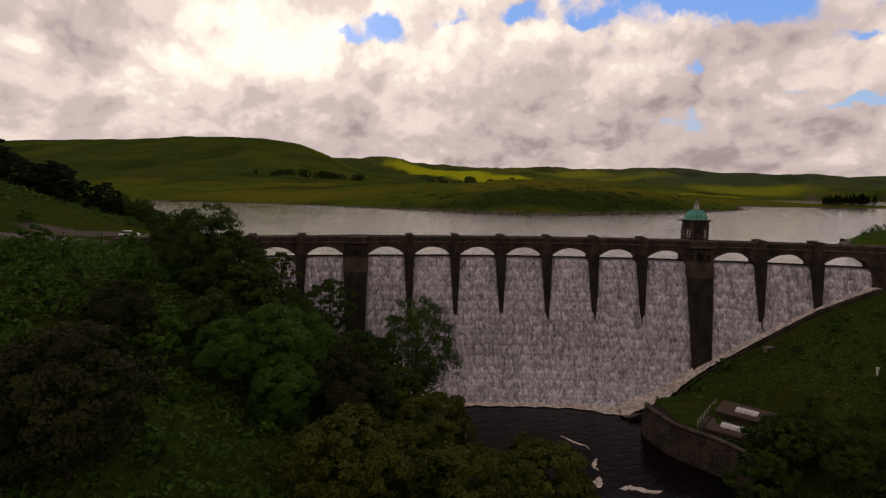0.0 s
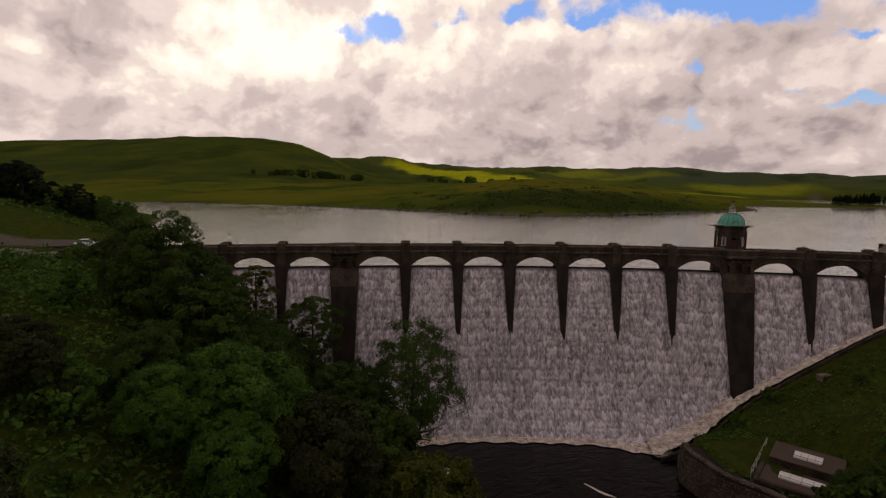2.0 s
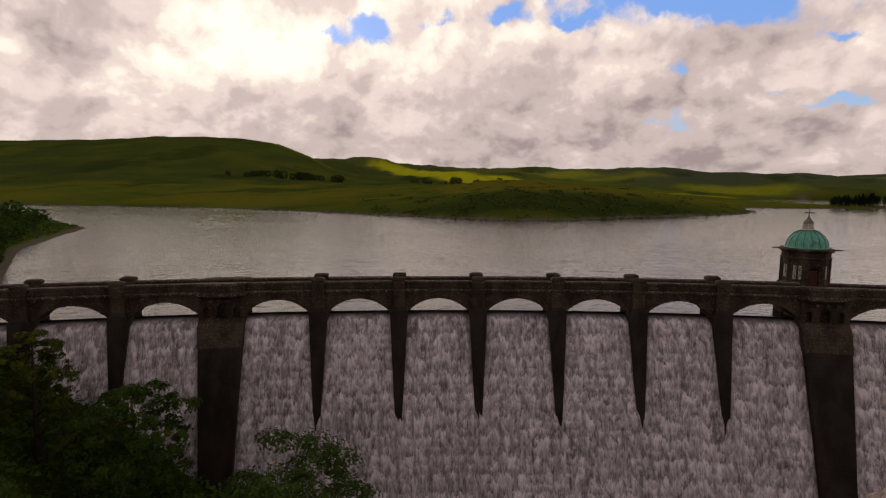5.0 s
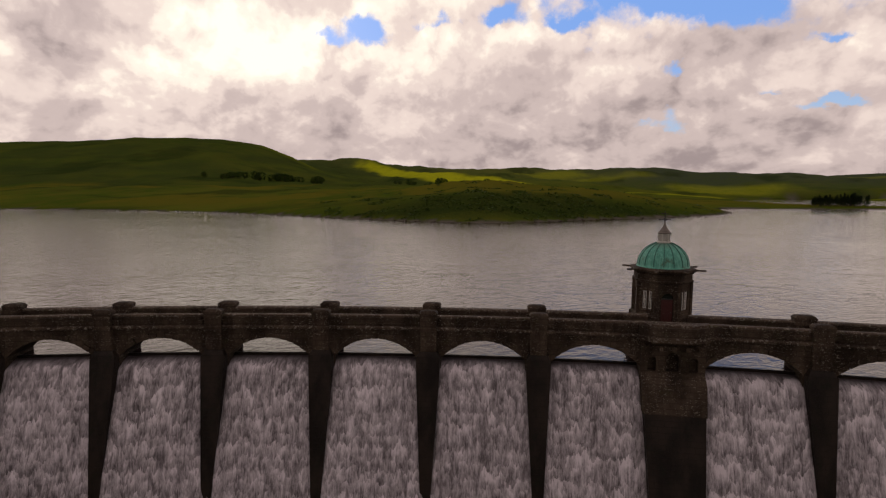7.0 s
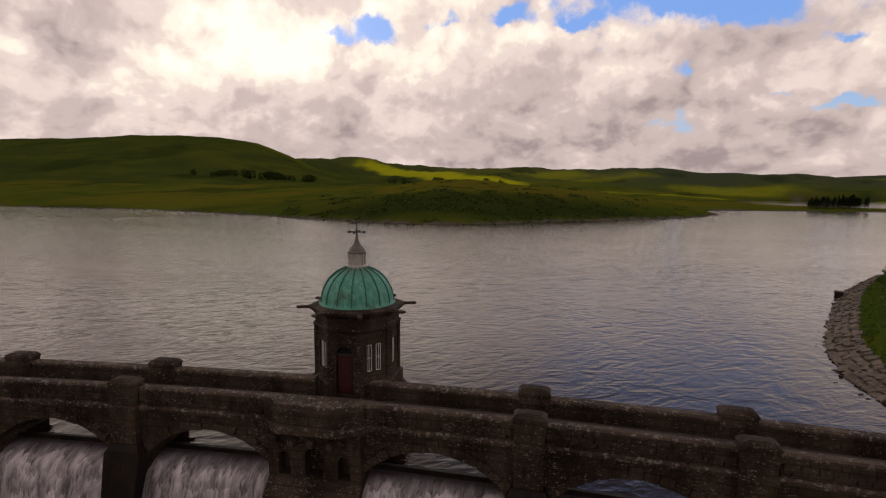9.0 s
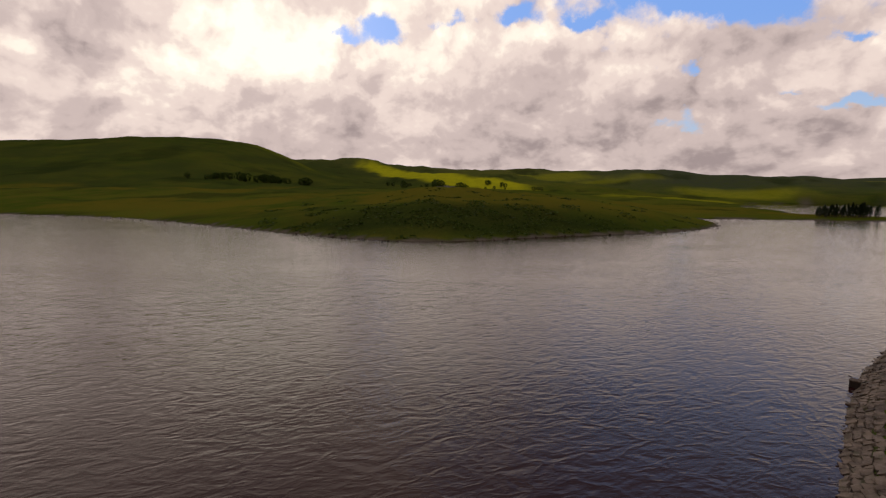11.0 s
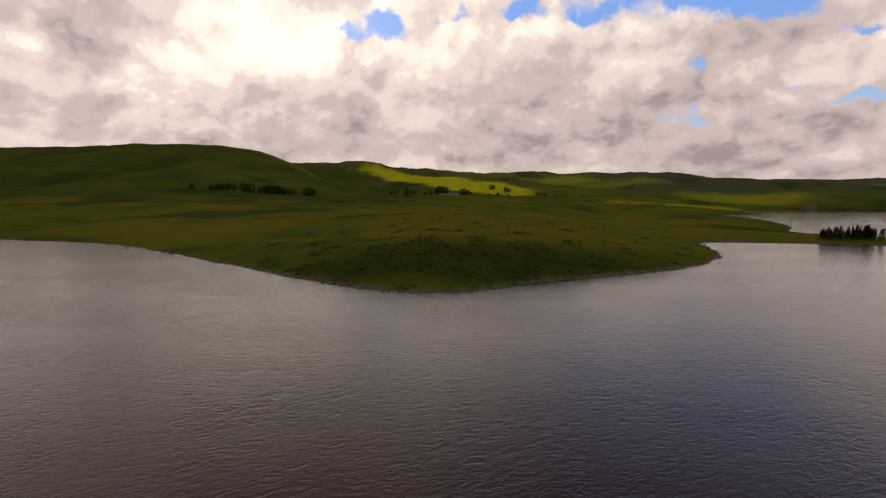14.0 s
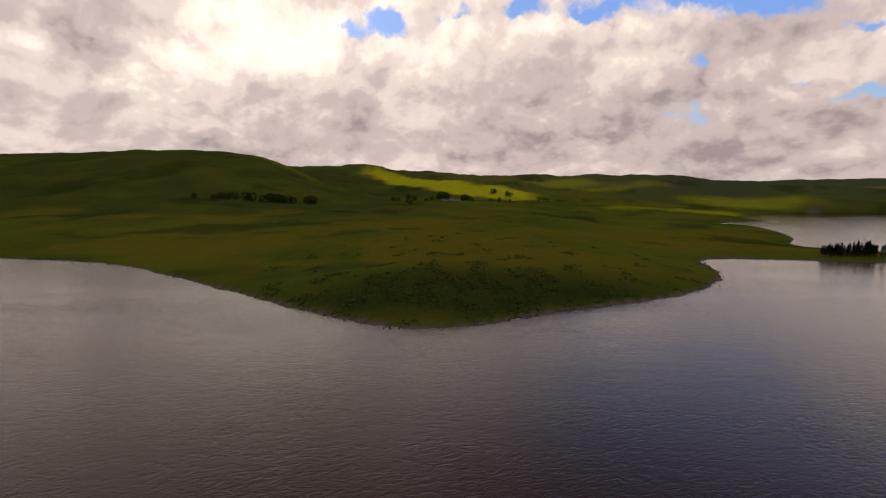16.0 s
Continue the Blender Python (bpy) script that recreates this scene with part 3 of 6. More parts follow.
    rough = 0.7 * (1 - smooth(o, -26, -18) * (x > 0)) * waves(x, y, 8, 22) * smooth(np.minimum(gl + gr, 12), 1.5, 8) * (1 - np.exp(-np.abs(np.maximum(down, -3) - 3.1) / 1.0) * 0.0)
    flat = smooth(down, 1.0, 3.0) * (1 - smooth(down, 3.3, 5.0)) * smooth(y, -40, -25)
    down += rough * (1 - 0.9 * flat)
    down += smooth(-y, 170, 700) * 60 * (1 - np.exp(-((x - 5) / 160.0) ** 2))
    inner = np.abs(s) < S_END - 2
    w = np.where(inner, (o > -1.5).astype(float), smooth(o, -9, 5))
    return w * up + (1 - w) * down


def ground_z(x, y):
    return float(height(np.array([x]), np.array([y]))[0])


def warped(dense_lo, dense_hi, step, lo, hi, grow):
    """Grid lines: even in the middle, wider and wider outwards."""
    mid = list(np.arange(dense_lo, dense_hi + 0.01, step))
    d, v = step, dense_hi
    after = []
    while v < hi:
        d *= grow
        v += d
        after.append(min(v, hi))
    d, v = step, dense_lo
    before = []
    while v > lo:
        d *= grow
        v -= d
        before.append(max(v, lo))
    return np.array(before[::-1] + mid + after)


def build_ground():
    gx = warped(-130, 130, 1.6, -4300, 4300, 1.035)
    gy = warped(-120, 90, 1.6, -2200, 4700, 1.022)
    X, Y = np.meshgrid(gx, gy)
    Z = height(X, Y)
    nx, ny = len(gx), len(gy)
    verts = np.stack([X, Y, Z], -1).reshape(-1, 3)
    i = np.arange(nx * ny).reshape(ny, nx)
    faces = np.stack([i[:-1, :-1], i[:-1, 1:], i[1:, 1:], i[1:, :-1]], -1).reshape(-1, 4)
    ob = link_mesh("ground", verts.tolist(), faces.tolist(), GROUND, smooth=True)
    tagged(ob, "grassy moorland hills and valley sides round the reservoir", "ground", kind="structure")
    d = shore_distance(X, Y)
    o = np.hypot(X, Y + R_DAM) - R_DAM
    lump = waves(X, Y, 31, 260)
    tawny = smooth(d, 4, 60) * (1 - smooth(Y, 620, 900)) * smooth(lump + 1.1 * bell(X, Y, -40, 400, 200, 90) + 1.0 * bell(X, Y, 330, 560, 130, 120), 0.15, 1.0) * (Y > 150)
    rush = np.maximum(bell(X, Y, 70, 262, 95, 26, 0.1) * smooth(d, 1, 8) * 1.3, 0.75 * smooth(waves(X, Y, 44, 320), 0.55, 1.0) * (Y > 520))
    rush = np.maximum(rush, smooth(-d, -3.5, -0.5) * (Y > 150))
    rush = np.maximum(rush, 0.85 * (o < -2) * (np.abs(X) < 160))
    rush = np.maximum(rush, 0.8 * (Y < 150) * (X < -70) * smooth(d, 1, 4))
    rush = np.clip(rush, 0, 1)
    # where sun through cloud gaps is painted onto the hills, with its strength
    sunlit_patch = smooth(bell(X, Y, -20, 1610, 300, 62, -0.62) + 0.12 * lump, 0.32, 0.62)
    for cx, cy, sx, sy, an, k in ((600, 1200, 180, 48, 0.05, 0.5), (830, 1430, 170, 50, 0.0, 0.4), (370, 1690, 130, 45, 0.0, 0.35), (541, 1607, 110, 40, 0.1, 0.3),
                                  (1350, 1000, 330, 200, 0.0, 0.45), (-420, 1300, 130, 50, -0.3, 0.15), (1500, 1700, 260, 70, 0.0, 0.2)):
        sunlit_patch = np.maximum(sunlit_patch, k * smooth(bell(X, Y, cx, cy, sx, sy, an) + 0.15 * lump, 0.35, 0.8))
    sunlit_patch *= smooth(d, 2, 12)
    bare = smooth(d, -12, 0.3) * (1 - smooth(d, 0.8, 2.2)) * (o > -1)
    bare = np.maximum(bare, (Z < -27.6) * (o < -1))
    yard = bell(X, Y, -92, -8, 13, 5, 0.35)
    bare = np.maximum(bare, smooth(yard, 0.45, 0.6))
    for name, a in (("tawny", tawny), ("rush", rush), ("sunlit_patch", sunlit_patch), ("bare", bare)):
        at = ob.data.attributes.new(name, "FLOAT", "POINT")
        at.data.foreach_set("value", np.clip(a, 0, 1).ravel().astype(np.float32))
    return ob


build_ground()


def build_lake():
    xs = np.concatenate([np.linspace(-1500, -76, 40), np.linspace(-75, 75, 60), np.linspace(76, 1900, 50)])
    verts, faces = [], []
    t = np.linspace(0, 1, 60) ** 2.2
    for x in xs:
        y0 = -R_DAM + math.sqrt((R_DAM - 1.52) ** 2 - min(abs(x), 76) ** 2)
        verts += [(x, y0 + k * (1450 - y0), 0.0) for k in t]
    n = len(t)
    for i in range(len(xs) - 1):
        faces += [(i * n + j, (i + 1) * n + j, (i + 1) * n + j + 1, i * n + j + 1) for j in range(n - 1)]
    tagged(link_mesh("reservoir_water", verts, faces, LAKE, smooth=True), "rippled grey reservoir water reflecting the clouds", "water", kind="structure")
    verts = [(x, y, -28.0) for y in (-170, -100, -60, -30, -12) for x in (-40, -10, 15, 45)]
    faces = [(j * 4 + i, j * 4 + i + 1, j * 4 + i + 5, j * 4 + i + 4) for j in range(4) for i in range(3)]
    tagged(link_mesh("river_water", verts, faces, POOL), "dark peaty river pool below the dam", "water", kind="structure")


build_lake()

# ---- the dam ----
PIERS = [-59.73, -49.43, -25.75, -15.45, -5.15, 5.15, 15.45, 25.75, 49.43, 59.73]
TURRETS = [-37.6, 37.6]
BAYS = [-64.85, -54.58, -44.3, -30.9, -20.6, -10.3, 0.0, 10.3, 20.6, 30.9, 44.3, 54.58, 64.85]
HALF, SPRING, CROWN = 4.0, 0.30, 2.05

dam = thing("dam", Matrix(), "curved dark stone dam with thirteen arches under its road", "dam")


def sweep(bm, prof, s0, s1, n):
    """A profile of (offset, height) carried along the dam's curve."""
    rings = [[bm.verts.new(arc(s0 + (s1 - s0) * i / n, o, z)) for o, z in prof] for i in range(n + 1)]
    k = len(prof)
    for a, b in zip(rings, rings[1:]):
        for j in range(k):
            bm.faces.new((a[j], b[j], b[(j + 1) % k], a[(j + 1) % k]))
    bm.faces.new(rings[0])
    bm.faces.new(rings[-1])


def on_arc(bm, m):
    bmesh.ops.transform(bm, matrix=m, verts=bm.verts)
    return bm


def arch_height(u):
    a, h = HALF, CROWN - SPRING
    r = (a * a + h * h) / (2 * h)
    return SPRING + math.sqrt(max(0.0, r * r - u * u)) - (r - h)


def build_dam():
    bm = bmesh.new()
    zs = [-0.55, -1.5, -4, -8, -12, -16, -20, -22, -24, -26, -28, -31]
    prof = [(0.6, -31), (0.6, -0.45), (-1.6, -0.30), (-2.9, -0.42)] + [(face_offset(z) + 0.35, z) for z in zs[1:]]
    sweep(bm, prof, -S_END - 4, S_END + 4, 110)
    part("face_wall", bm, STONE_WET, dam, "wet dark masonry face under the water")
    # solid ends beyond the last arches
    for s0, s1 in ((-86.0, -68.85), (68.85, 100.0)):
        bm = bmesh.new()
        sweep(bm, [(0.35, -6), (0.35, 2.95), (-3.4, 2.95), (-3.4, -0.6), (-4.6, -4), (-6, -8)], s0, s1, 16)
        part("abutment", bm, STONE, dam)
    for c in BAYS:
        bm = bmesh.new()
        n = 20
        rows = []
        for i in range(n + 1):
            u = -HALF + 2 * HALF * i / n
            z = arch_height(u)
            rows.append([bm.verts.new(arc(c + u, o, h)) for o, h in ((-3.35, z), (-3.35, 2.96), (0.3, 2.96), (0.3, z))])
        for a, b in zip(rows, rows[1:]):
            for j in range(4):
                bm.faces.new((a[j], b[j], b[(j + 1) % 4], a[(j + 1) % 4]))
        bm.faces.new(rows[0])
        bm.faces.new(rows[-1])
        part("arch", bm, STONE, dam)
        bm = bmesh.new()
        sweep(bm, [(-1.95, -0.5), (-1.95, 0.03), (-1.85, 0.09), (-1.55, 0.06), (-1.5, -0.5)], c - HALF, c + HALF, 6)
        part("sill", bm, STONE_WET, dam, "wet stone sill of the overflow")
        # arch stones, a little proud of the wall
        k = 13
        a, h = HALF, CROWN - SPRING
        r = (a * a + h * h) / (2 * h)
        half = math.asin(a / r)
        for i in range(k):
            t0, t1 = -half + 2 * half * (i + 0.04) / k, -half + 2 * half * (i + 0.96) / k
            depth = 0.62 if i == k // 2 else (0.42 if i % 2 else 0.52)
            front = -3.47 - 0.03 * ((i * 7) % 3)
            ring = bmesh.new()
            q = []
            for o in (front, -3.3):
                for t, rr in ((t0, r - 0.02), (t1, r - 0.02), (t1, r + depth), (t0, r + depth)):
                    q.append(ring.verts.new(arc(c + rr * math.sin(t), o, CROWN - r + rr * math.cos(t))))
            for f in ((0, 1, 2, 3), (7, 6, 5, 4), (0, 4, 5, 1), (1, 5, 6, 2), (2, 6, 7, 3), (3, 7, 4, 0)):
                ring.faces.new([q[x] for x in f])
            part("arch_stone", ring, ASHLAR, dam)
    # road, courses and parapets run the whole length
    for name, prof, mat in (("roadway", [(-2.95, 2.9), (-2.95, 3.18), (-1.6, 3.24), (-0.25, 3.18), (-0.25, 2.9)], ROAD),
                            ("string_course", [(-3.3, 2.86), (-3.62, 2.92), (-3.66, 3.10), (-3.58, 3.22), (-3.3, 3.24)], LICHENED),
                            ("string_course", [(0.2, 2.88), (0.46, 2.92), (0.48, 3.10), (0.2, 3.2)], COPING),
                            ("parapet_wall", [(-3.38, 3.2), (-3.38, 4.10), (-2.95, 4.10), (-2.95, 3.1)], STONE),
                            ("parapet_wall", [(-0.25, 3.1), (-0.25, 4.10), (0.26, 4.10), (0.26, 3.1)], STONE),
                            ("coping", [(-3.48, 4.08), (-3.50, 4.20), (-3.38, 4.29), (-2.97, 4.29), (-2.85, 4.20), (-2.85, 4.08)], COPING),
                            ("coping", [(-0.36, 4.08), (-0.37, 4.20), (-0.26, 4.29), (0.26, 4.29), (0.37, 4.20), (0.37, 4.08)], COPING)):
        runs = ((-86, 100, 126),) if prof[0][0] < -1 else ((-86, 36.1, 82), (39.7, 100, 41))
        for s0, s1, n in runs:
            bm = bmesh.new()
            sweep(bm, prof, s0, s1, n)
            part(name, bm, mat, dam)


def pier_cap(s, o, w):
    """A block on the parapet with sloping shoulders."""
    bm = bmesh.new()
    d = 0.42
    rings = []
    for sx, sy, z in ((w, d, 3.9), (w, d, 4.42), (w + 0.04, d + 0.04, 4.45), (w + 0.04, d + 0.04, 4.60), (w - 0.12, d - 0.06, 4.76), (w - 0.34, d - 0.16, 4.82)):
        rings.append([bm.verts.new((x * sx, y * sy, z)) for x, y in ((-1, -1), (1, -1), (1, 1), (-1, 1))])
    for a, b in zip(rings, rings[1:]):
        for j in range(4):
            bm.faces.new((a[j], a[(j + 1) % 4], b[(j + 1) % 4], b[j]))
    bm.faces.new(rings[0])
    bm.faces.new(rings[-1])
    part("pier_cap", on_arc(bm, arc_matrix(s, o, 0)), ASHLAR, dam)


def loft(bm, sections):
    """Sections of (half width, front, back, z)."""
    rings = [[bm.verts.new((x, y, z)) for x, y in ((-w, f), (w, f), (w, b), (-w, b))] for w, f, b, z in sections]
    for a, b in zip(rings, rings[1:]):
        for j in range(4):
            bm.faces.new((a[j], a[(j + 1) % 4], b[(j + 1) % 4], b[j]))
    bm.faces.new(rings[0])
    bm.faces.new(rings[-1])


def build_piers():
    for s in PIERS:
        bm = bmesh.new()
        box(bm, -1.15, 1.15, -3.42, 0.42, -0.7, 2.95)
        part("pier", on_arc(bm, arc_matrix(s, 0, 0)), STONE, dam)
        bm = bmesh.new()
        box(bm, -0.74, 0.74, -3.86, -3.3, 0.75, 4.12, 0.04)
        box(bm, -0.82, 0.82, -3.96, -3.3, 2.88, 3.22, 0.04)
        part("pilaster", on_arc(bm, arc_matrix(s, 0, 0)), ASHLAR, dam)
        bm = bmesh.new()
        sec = [(0.85, -3.9, -3.0, 0.95), (1.0, -4.1, -3.0, 0.6), (1.12, -4.15, -3.0, 0.45)]
        for h in (0.6, 2, 4, 6, 8, 10, 12, 13.5, 14.5):
            sec.append((1.12 - 0.055 * h, face_offset(-h) - 0.95 * (1 - h / 13.2), face_offset(-h) + 0.5, -h))
        loft(bm, sec)
        part("buttress", on_arc(bm, arc_matrix(s, 0, 0)), STONE_WET, dam, "wet stone fin dividing the falling water")
        pier_cap(s, 0.0, 0.86)
        pier_cap(s, -3.42, 0.80)


def niche(bm, u, w, z0, z1, y):
    """A round-headed dark recess: a frame of stone round a sunk back."""
    n = 8
    out, back = [], []
    pts = [(u - w, z0)] + [(u - w * math.cos(math.pi * i / n), z1 - w + w * math.sin(math.pi * i / n)) for i in range(n + 1)] + [(u + w, z0)]
    for x, z in pts:
        out.append(bm.verts.new((x, y, z)))
        back.append(bm.verts.new((x, y + 0.7, z)))
    for i in range(len(pts) - 1):
        bm.faces.new((out[i], out[i + 1], back[i + 1], back[i]))
    bm.faces.new((out[-1], out[0], back[0], back[-1]))
    bm.faces.new(back)


def turret_front(bm, z0, z1, d0, d1, w0, w1, y):
    """A half-octagon bay that stands out from the wall."""
    rings = []
    for z, d, w in ((z0, d0, w0), (z1, d1, w1)):
        rings.append([bm.verts.new(p) for p in ((-w, y, z), (-w, y - 0.35 * d, z), (-w * 0.55, y - d, z), (w * 0.55, y - d, z), (w, y - 0.35 * d, z), (w, y, z))])
    a, b = rings
    for j in range(6):
        bm.faces.new((a[j], a[(j + 1) % 6], b[(j + 1) % 6], b[j]))
    bm.faces.new(a)
    bm.faces.new(b)


def arched_panel(bm, x0, x1, z0, z1, u, w, h0, h1, y, depth):
    """A wall panel with one round-headed opening sunk into it."""
    n = 10
    inner = [(u - w, h0)] + [(u - w * math.cos(math.pi * i / n), h1 - w + w * math.sin(math.pi * i / n)) for i in range(n + 1)] + [(u + w, h0)]
    outer = [(x0, h0)]
    for x, z in inner[1:-1]:
        outer.append((x0 if x < u - w * 0.5 else x1 if x > u + w * 0.5 else x, z1 if abs(x - u) < w * 0.75 else min(z, z1)))
    outer.append((x1, h0))
    iv = [bm.verts.new((x, y, z)) for x, z in inner]
    ov = [bm.verts.new((x, y, z)) for x, z in outer]
    bv = [bm.verts.new((x, y + depth, z)) for x, z in inner]
    for i in range(len(inner) - 1):
        bm.faces.new((ov[i], ov[i + 1], iv[i + 1], iv[i]))
        bm.faces.new((iv[i], iv[i + 1], bv[i + 1], bv[i]))
    bm.faces.new(bv)
    low = [bm.verts.new((x0, y, z0)), bm.verts.new((x1, y, z0))]
    bm.faces.new((low[0], low[1], ov[-1], iv[-1], iv[0], ov[0]))
    bm.faces.new((iv[0], iv[-1], bv[-1], bv[0]))


def build_turrets():
    for s in TURRETS:
        m = arc_matrix(s, 0, 0)
        bm = bmesh.new()
        box(bm, -2.7, 2.7, -3.0, 0.5, -0.7, 2.95)
        part("turret_pier", on_arc(bm, m), STONE, dam)
        # front storey with three niches under the bay
        bm = bmesh.new()
        for u, w, h1 in ((-1.75, 0.36, 1.35), (0.0, 0.54, 1.70), (1.75, 0.36, 1.35)):
            hw = 0.9
            arched_panel(bm, u - hw + (0.0 if u else 0.03), u + hw - (0.0 if u else 0.03), -0.5, 2.3, u, w, 0.02, h1, -3.75, 0.7)
        box(bm, -2.7, 2.7, -3.76, -3.0, 2.3, 2.62)
        box(bm, -2.7, -2.65, -3.75, -3.0, -0.5, 2.3)
        box(bm, 2.65, 2.7, -3.75, -3.0, -0.5, 2.3)
        part("niche_wall", on_arc(bm, m), STONE, dam, "masonry with dark round-headed niches")
        # corbelled bay and its parapet
        bm = bmesh.new()
        turret_front(bm, 2.15, 2.62, 0.25, 0.95, 2.75, 2.85, -3.35)
        turret_front(bm, 2.62, 2.82, 1.0, 1.15, 2.9, 2.95, -3.35)
        for i in range(5):
            x = -2.2 + 1.1 * i
            box(bm, x - 0.16, x + 0.16, -4.05 - (0.25 if abs(x) < 1.6 else 0), -3.4, 1.9, 2.3, 0.03)
        part("corbel_bay", on_arc(bm, m), ASHLAR, dam, "corbelled stone bay")
        bm = bmesh.new()
        turret_front(bm, 2.82, 3.24, 1.32, 1.36, 3.0, 3.0, -3.35)
        part("bay_course", on_arc(bm, m), LICHENED, dam)
        bm = bmesh.new()
        turret_front(bm, 3.24, 4.10, 1.2, 1.2, 2.9, 2.9, -3.35)
        part("bay_parapet", on_arc(bm, m), STONE, dam)
        bm = bmesh.new()
        turret_front(bm, 4.10, 4.31, 1.34, 1.34, 3.02, 3.02, -2.95)
        part("bay_coping", on_arc(bm, m), COPING, dam)
        bm = bmesh.new()
        shaft = [(2.72, -3.77, -3.0, -0.2), (2.70, face_offset(-1.0) - 0.97, face_offset(-1.0) + 0.6, -1.0), (2.62, face_offset(-3.4) - 0.97, face_offset(-3.4) + 0.6, -3.4)]
        loft(bm, shaft)
        part("turret_shaft", on_arc(bm, m), STONE, dam, "dry brown masonry above the wet buttress")
        bm = bmesh.new()
        sec = []
        for h in (3.4, 6, 10, 14, 18, 22, 25, 29):
            sec.append((2.68 - 0.045 * h, face_offset(-min(h, 20)) - 0.95 - max(0, h - 20) * 0.45, face_offset(-h) + 0.6, -h))
        loft(bm, sec)
        part("turret_buttress", on_arc(bm, m), STONE_WET, dam, "broad wet stone buttress between the falls")
        if s < 0:
            bm = bmesh.new()
            turret_front(bm, 2.9, 4.10, 1.1, 1.1, 2.9, 2.9, 0.0)
            bmesh.ops.rotate(bm, verts=bm.verts, cent=(0, 0, 0), matrix=Matrix.Rotation(math.pi, 3, "Z"))
            part("bay_parapet", on_arc(bm, m), STONE, dam)
            bm = bmesh.new()
            turret_front(bm, 4.10, 4.33, 1.22, 1.22, 3.0, 3.0, 0.0)
            bmesh.ops.rotate(bm, verts=bm.verts, cent=(0, 0, 0), matrix=Matrix.Rotation(math.pi, 3, "Z"))
            part("bay_coping", on_arc(bm, m), COPING, dam)


build_dam()
build_piers()
build_turrets()


def build_falls():
    """One sheet of broken water for each arch."""
    rs = np.random.RandomState(4)
    for c in BAYS:
        cols, rows = 44, 120
        hs = np.concatenate([np.linspace(0, 1.2, 14), np.linspace(1.45, 29.2, rows - 14)])
        verts, uvs, bare = [], [], []
        left_t, right_t = c in (-44.3, 30.9) , c in (-30.9, 44.3)
        ph = rs.uniform(0, 50)
        run = 0.0
        prev = None
        for h in hs:
            grow = 1.22 * min(1.0, h / 13.5)
            l = HALF + 0.02 + (0.06 * h if c in (-30.9, 44.3) else grow)
            r = HALF + 0.02 + (0.06 * h if c in (-44.3, 30.9) else grow)
            o = face_offset(-h) if h > 1.2 else -1.4 - 2.26 * math.sin(min(1.0, h / 1.2) * math.pi / 2)
            z = -0.12 - h if h > 1.2 else -0.12 - 1.2 * (1 - math.cos(min(1.0, h / 1.2) * math.pi / 2)) ** 1.0
            if prev:
                run += math.hypot(o - prev[0], z - prev[1])
            prev = (o, z)
            for i in range(cols + 1):
                s = c - l + (l + r) * i / cols
                bulge = min(1.0, h / 4.0)
                q = Vector((s * 1.1, run * 0.16, ph))
                lump = noise.noise(q * 1.6) * 0.26 + noise.noise(Vector((s * 2.6, run * 0.5, ph))) * 0.18 + abs(noise.noise(Vector((s * 0.8, run * 0.33, ph + 9)))) * 0.3
                edge = min(1.0, min(i, cols - i) / 3.0)
                out = bulge * (0.18 + lump) * (0.35 + 0.65 * edge)
                verts.append(arc(s, o - out, z))
                uvs.append((s, run))
                bare.append(min(0.95, 0.95 * max(0.0, 1 - max(0.0, h - 0.25) / 0.35) + 0.6 * math.exp(-min(i, cols - i) * 0.2 / 0.45) * max(0.0, 1 - h / 26.0)))
        n = cols + 1
        fall = thing("waterfall", Matrix(), "sheet of white water spilling through a dam arch", "waterfall", "falls through the arches")
        uv_all, bare_all = np.array(uvs, np.float32), np.array(bare, np.float32)
        cut = 13
        for nm, j0, j1 in (("lip_sheet", 0, cut), ("curtain", cut, len(hs) - 1)):
            faces = [((j - j0) * n + i, (j - j0) * n + i + 1, (j + 1 - j0) * n + i + 1, (j + 1 - j0) * n + i) for j in range(j0, j1) for i in range(cols)]
            lo, hi = j0 * n, (j1 + 1) * n
            ob = link_mesh(nm, verts[lo:hi], faces, FALL, fall, "thin dark water sliding over the sill" if nm == "lip_sheet" else "", smooth=True)
            lay = ob.data.uv_layers.new(name="fall")
            idx = np.zeros(len(ob.data.loops), np.int32)
            ob.data.loops.foreach_get("vertex_index", idx)
            lay.data.foreach_set("uv", uv_all[lo:hi][idx].ravel())
            ob.data.attributes.new("bare", "FLOAT", "POINT").data.foreach_set("value", bare_all[lo:hi])


build_falls()

# ---- valve tower ----


